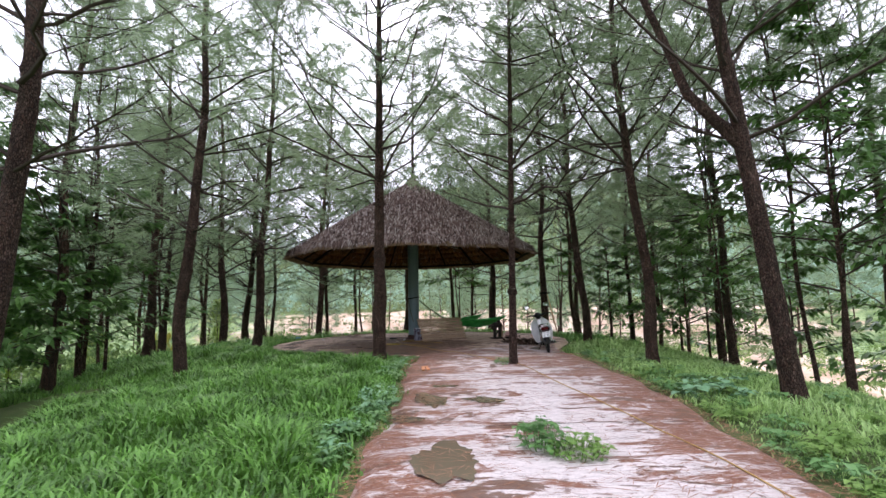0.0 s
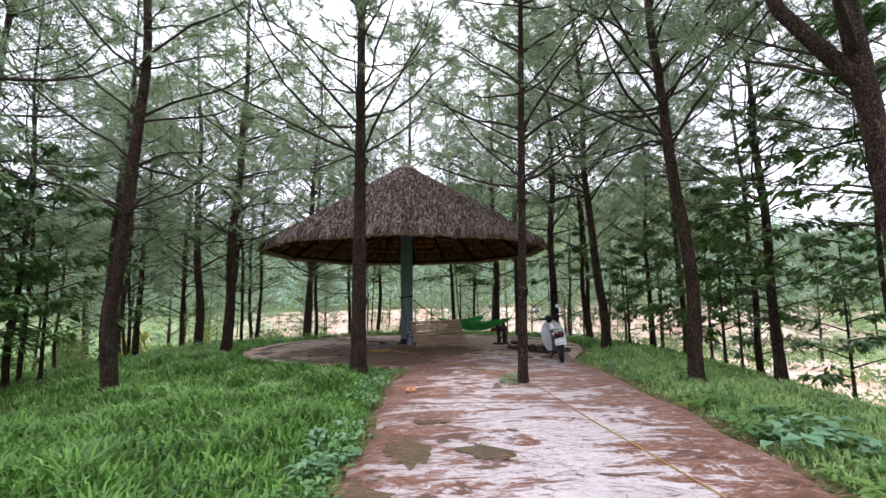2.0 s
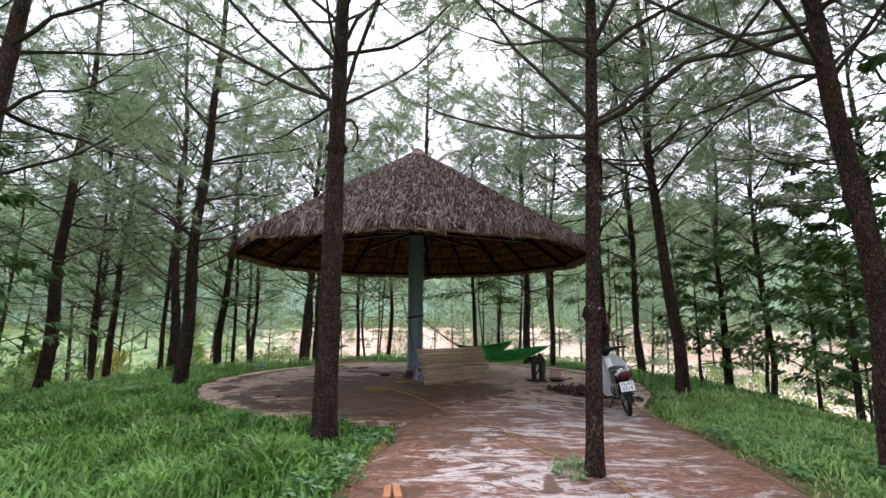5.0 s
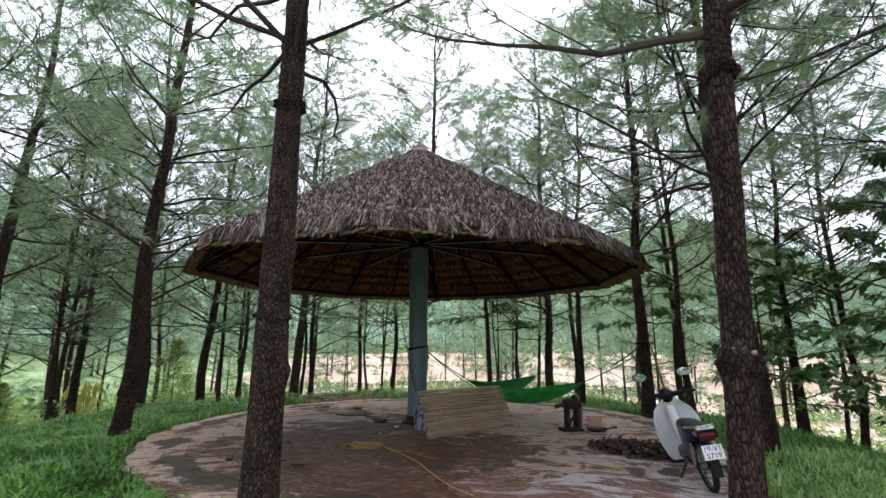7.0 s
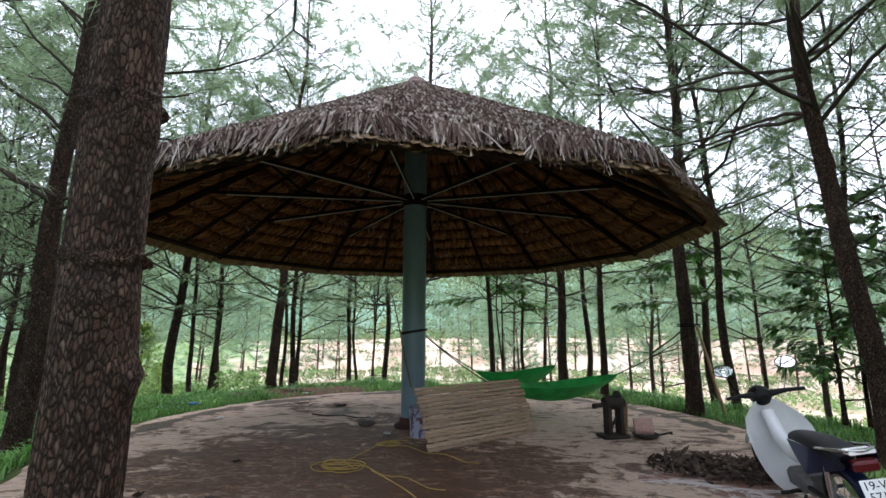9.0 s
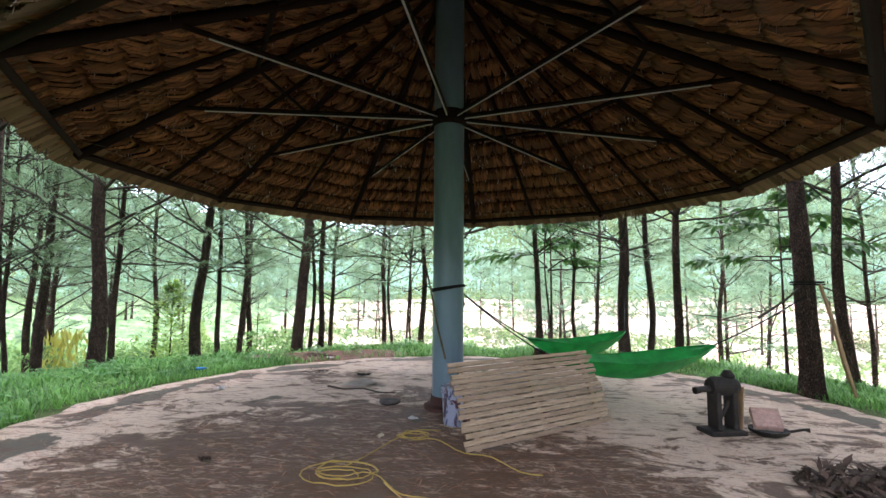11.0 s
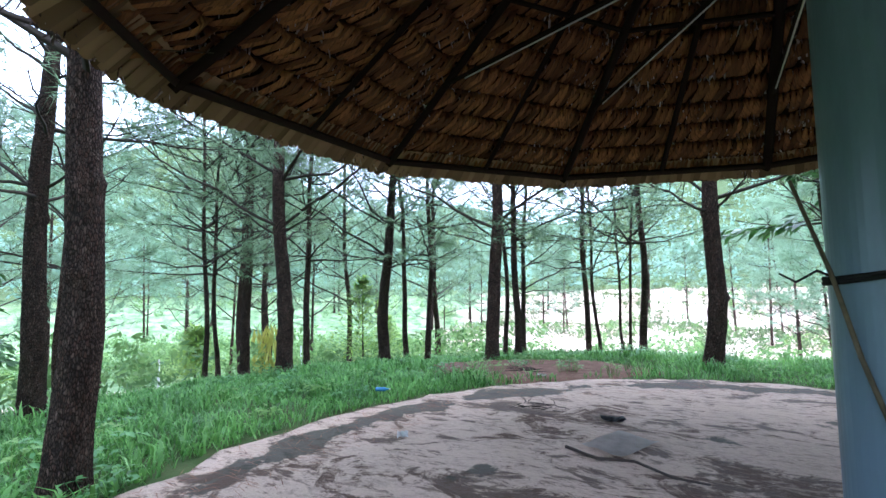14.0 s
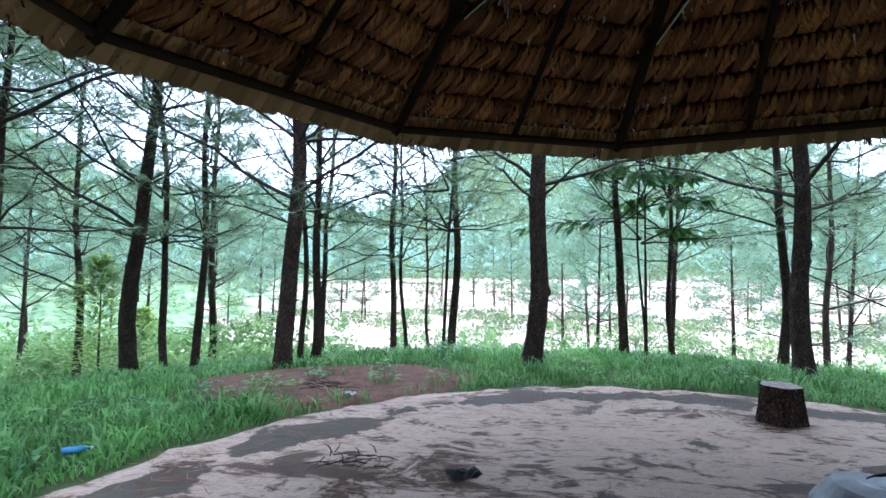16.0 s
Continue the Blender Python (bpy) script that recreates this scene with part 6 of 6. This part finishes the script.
    tube("grab_rail", [[(Vector((0.0, 0.12, 0.72)), 0.012), (Vector((-0.22, 0.13, 0.76)), 0.013), (Vector((-0.33, 0.08, 0.77)), 0.014), (Vector((-0.35, 0, 0.77)), 0.014), (Vector((-0.33, -0.08, 0.77)), 0.014), (Vector((-0.22, -0.13, 0.76)), 0.013), (Vector((0, -0.12, 0.72)), 0.012)]], CHROME, top, "chrome grab rail")
    bm = bmesh.new()
    box_bm(bm, 0.1, 0.17, 0.03, pose(-0.3, 0, 0.755), 0.008)
    part("tail_cowl", bm, WHITE, top)
    bm = bmesh.new()
    box_bm(bm, 0.07, 0.17, 0.085, pose(-0.325, 0, 0.665, 0, -12, 0), 0.018)
    part("tail_light", bm, RED, top, "red tail light")
    for sy in (-0.13, 0.13):
        bm = bmesh.new()
        box_bm(bm, 0.05, 0.04, 0.045, pose(-0.25, sy * 0.85, 0.655), 0.012)
        part("indicator", bm, BLACK, top)
    # rear mudguard
    bm = bmesh.new()
    prev = None
    for i in range(13):
        t = radians(35 + 135 * i / 12)
        r = 0.325
        row = [bm.verts.new((r * math.cos(t), 0.065 * u, 0.285 + r * math.sin(t) - 0.015 * u * u)) for u in (-1, -0.5, 0, 0.5, 1)]
        if prev:
            for a in range(4):
                bm.faces.new((prev[a], prev[a + 1], row[a + 1], row[a]))
        prev = row
    bmesh.ops.solidify(bm, geom=bm.faces[:], thickness=0.008)
    part("rear_mudguard", bm, NAVY, top, "navy rear mudguard", smooth=True)
    bm = bmesh.new()
    box_bm(bm, 0.012, 0.09, 0.2, pose(-0.37, 0, 0.36, 0, 20, 0), 0.004)
    part("mud_flap", bm, RUBBER, top)
    # number plate
    bm = bmesh.new()
    box_bm(bm, 0.006, 0.2, 0.145, pose(-0.4, 0, 0.52, 0, 12, 0), 0.002)
    plate = part("number_plate", bm, WHITE, top, "white number plate with black characters")
    for body, dz in (("19-V1", 0.033), ("5719", -0.037)):
        cu = bpy.data.curves.new("characters", "FONT")
        cu.body, cu.size, cu.align_x, cu.align_y, cu.extrude = body, 0.075, "CENTER", "CENTER", 0.0008
        tmp = new("characters_curve", cu)
        me = bpy.data.meshes.new_from_object(tmp)
        bpy.data.objects.remove(tmp)
        o = link_mesh("characters", me, BLACK, plate)
        o.matrix_basis = pose(-0.4, 0, 0.52, 0, 12, 0) @ pose(-0.005, 0, dz) @ pose(0, 0, 0, 90, 0, -90)
    # shock absorbers, exhaust, stand
    for sy in (-0.1, 0.1):
        tube("shock_absorber", [[(Vector((0.02, sy, 0.3)), 0.02), (Vector((-0.02, sy, 0.48)), 0.026), (Vector((-0.05, sy, 0.66)), 0.018)]], CHROME, top)
    tube("exhaust", [[(Vector((0.5, -0.09, 0.22)), 0.02), (Vector((0.25, -0.13, 0.2)), 0.025), (Vector((0.1, -0.14, 0.24)), 0.045), (Vector((-0.35, -0.15, 0.3)), 0.05), (Vector((-0.4, -0.15, 0.305)), 0.02)]], CHROME, top, sides=12)
    tube("swing_arm", [[(Vector((0.35, 0.09, 0.32)), 0.02), (Vector((0, 0.09, 0.285)), 0.02)]], IRON, top)
    tube("side_stand", [[(Vector((0.4, 0.1, 0.24)), 0.012), (Vector((0.36, 0.26, 0.01)), 0.012)]], IRON, top)
    tube("foot_peg", [[(Vector((0.5, -0.24, 0.24)), 0.016), (Vector((0.5, 0.24, 0.24)), 0.016)]], RUBBER, top)
    # fork, front mudguard, bars
    for sy in (-0.07, 0.07):
        tube("fork_leg", [[(Vector((1.2, sy, 0.285)), 0.022), (Vector((1.08, sy, 0.6)), 0.024), (Vector((1.0, sy * 0.8, 0.8)), 0.022)]], ALLOY, top)
    bm = bmesh.new()
    prev = None
    for i in range(11):
        t = radians(20 + 130 * i / 10)
        row = [bm.verts.new((1.2 + 0.33 * math.cos(t), 0.06 * u, 0.285 + 0.33 * math.sin(t) - 0.02 * u * u)) for u in (-1, -0.5, 0, 0.5, 1)]
        if prev:
            for a in range(4):
                bm.faces.new((prev[a], prev[a + 1], row[a + 1], row[a]))
        prev = row
    bmesh.ops.solidify(bm, geom=bm.faces[:], thickness=0.008)
    part("front_mudguard", bm, WHITE, top, smooth=True)
    bm = bmesh.new()
    lathe_bm(bm, [(0.04, -0.09), (0.085, -0.06), (0.095, 0.0), (0.085, 0.05), (0.06, 0.07)], 18, pose(0.98, 0, 0.97, 0, 75, 0))
    part("headlamp_cowl", bm, BLACK, top, "black handlebar cowl")
    tube("handlebar", [[(Vector((0.84, -0.34, 1.0)), 0.017), (Vector((0.88, -0.2, 1.0)), 0.02), (Vector((0.94, -0.08, 0.98)), 0.035), (Vector((0.94, 0.08, 0.98)), 0.035), (Vector((0.88, 0.2, 1.0)), 0.02), (Vector((0.84, 0.34, 1.0)), 0.017)]], BLACK, top, sides=10)
    for sy in (-1, 1):
        tube("brake_lever", [[(Vector((0.93, sy * 0.17, 0.99)), 0.008), (Vector((0.93, sy * 0.33, 0.985)), 0.006)]], CHROME, top, sides=6)
        mir = tube("mirror_stem", [[(Vector((0.9, sy * 0.19, 1.0)), 0.006), (Vector((0.92, sy * 0.25, 1.12)), 0.006), (Vector((0.92, sy * 0.28, 1.22)), 0.006)]], BLACK, top, sides=6)
        bm = bmesh.new()
        lathe_bm(bm, [(0.03, -0.03), (0.062, -0.01), (0.066, 0.004)], 24, pose(0.92, sy * 0.28, 1.25, 0, -60, 0) @ Matrix.Diagonal((1.0, 1.45, 1, 1)))
        part("mirror_shell", bm, BLACK, mir)
        bm = bmesh.new()
        lathe_bm(bm, [(0.06, 0.005), (0.058, 0.0075)], 24, pose(0.92, sy * 0.28, 1.25, 0, -60, 0) @ Matrix.Diagonal((1.0, 1.45, 1, 1)))
        part("mirror_face", bm, MIRROR, mir, "round mirror glass")


build_scooter()

# white marker poles down in the valley
for i, (x, y) in enumerate([(-15.5, 25.5), (-13.2, 30.5), (-9.0, 33.0), (-19.0, 22.0)]):
    tagged(tube("marker_pole", [[(Vector((x, y, ground_at(x, y) - 0.2)), 0.04), (Vector((x, y, ground_at(x, y) + 1.3)), 0.035)]], PAPER, sides=8), "white painted marker pole in the valley", "pole", "marker poles")
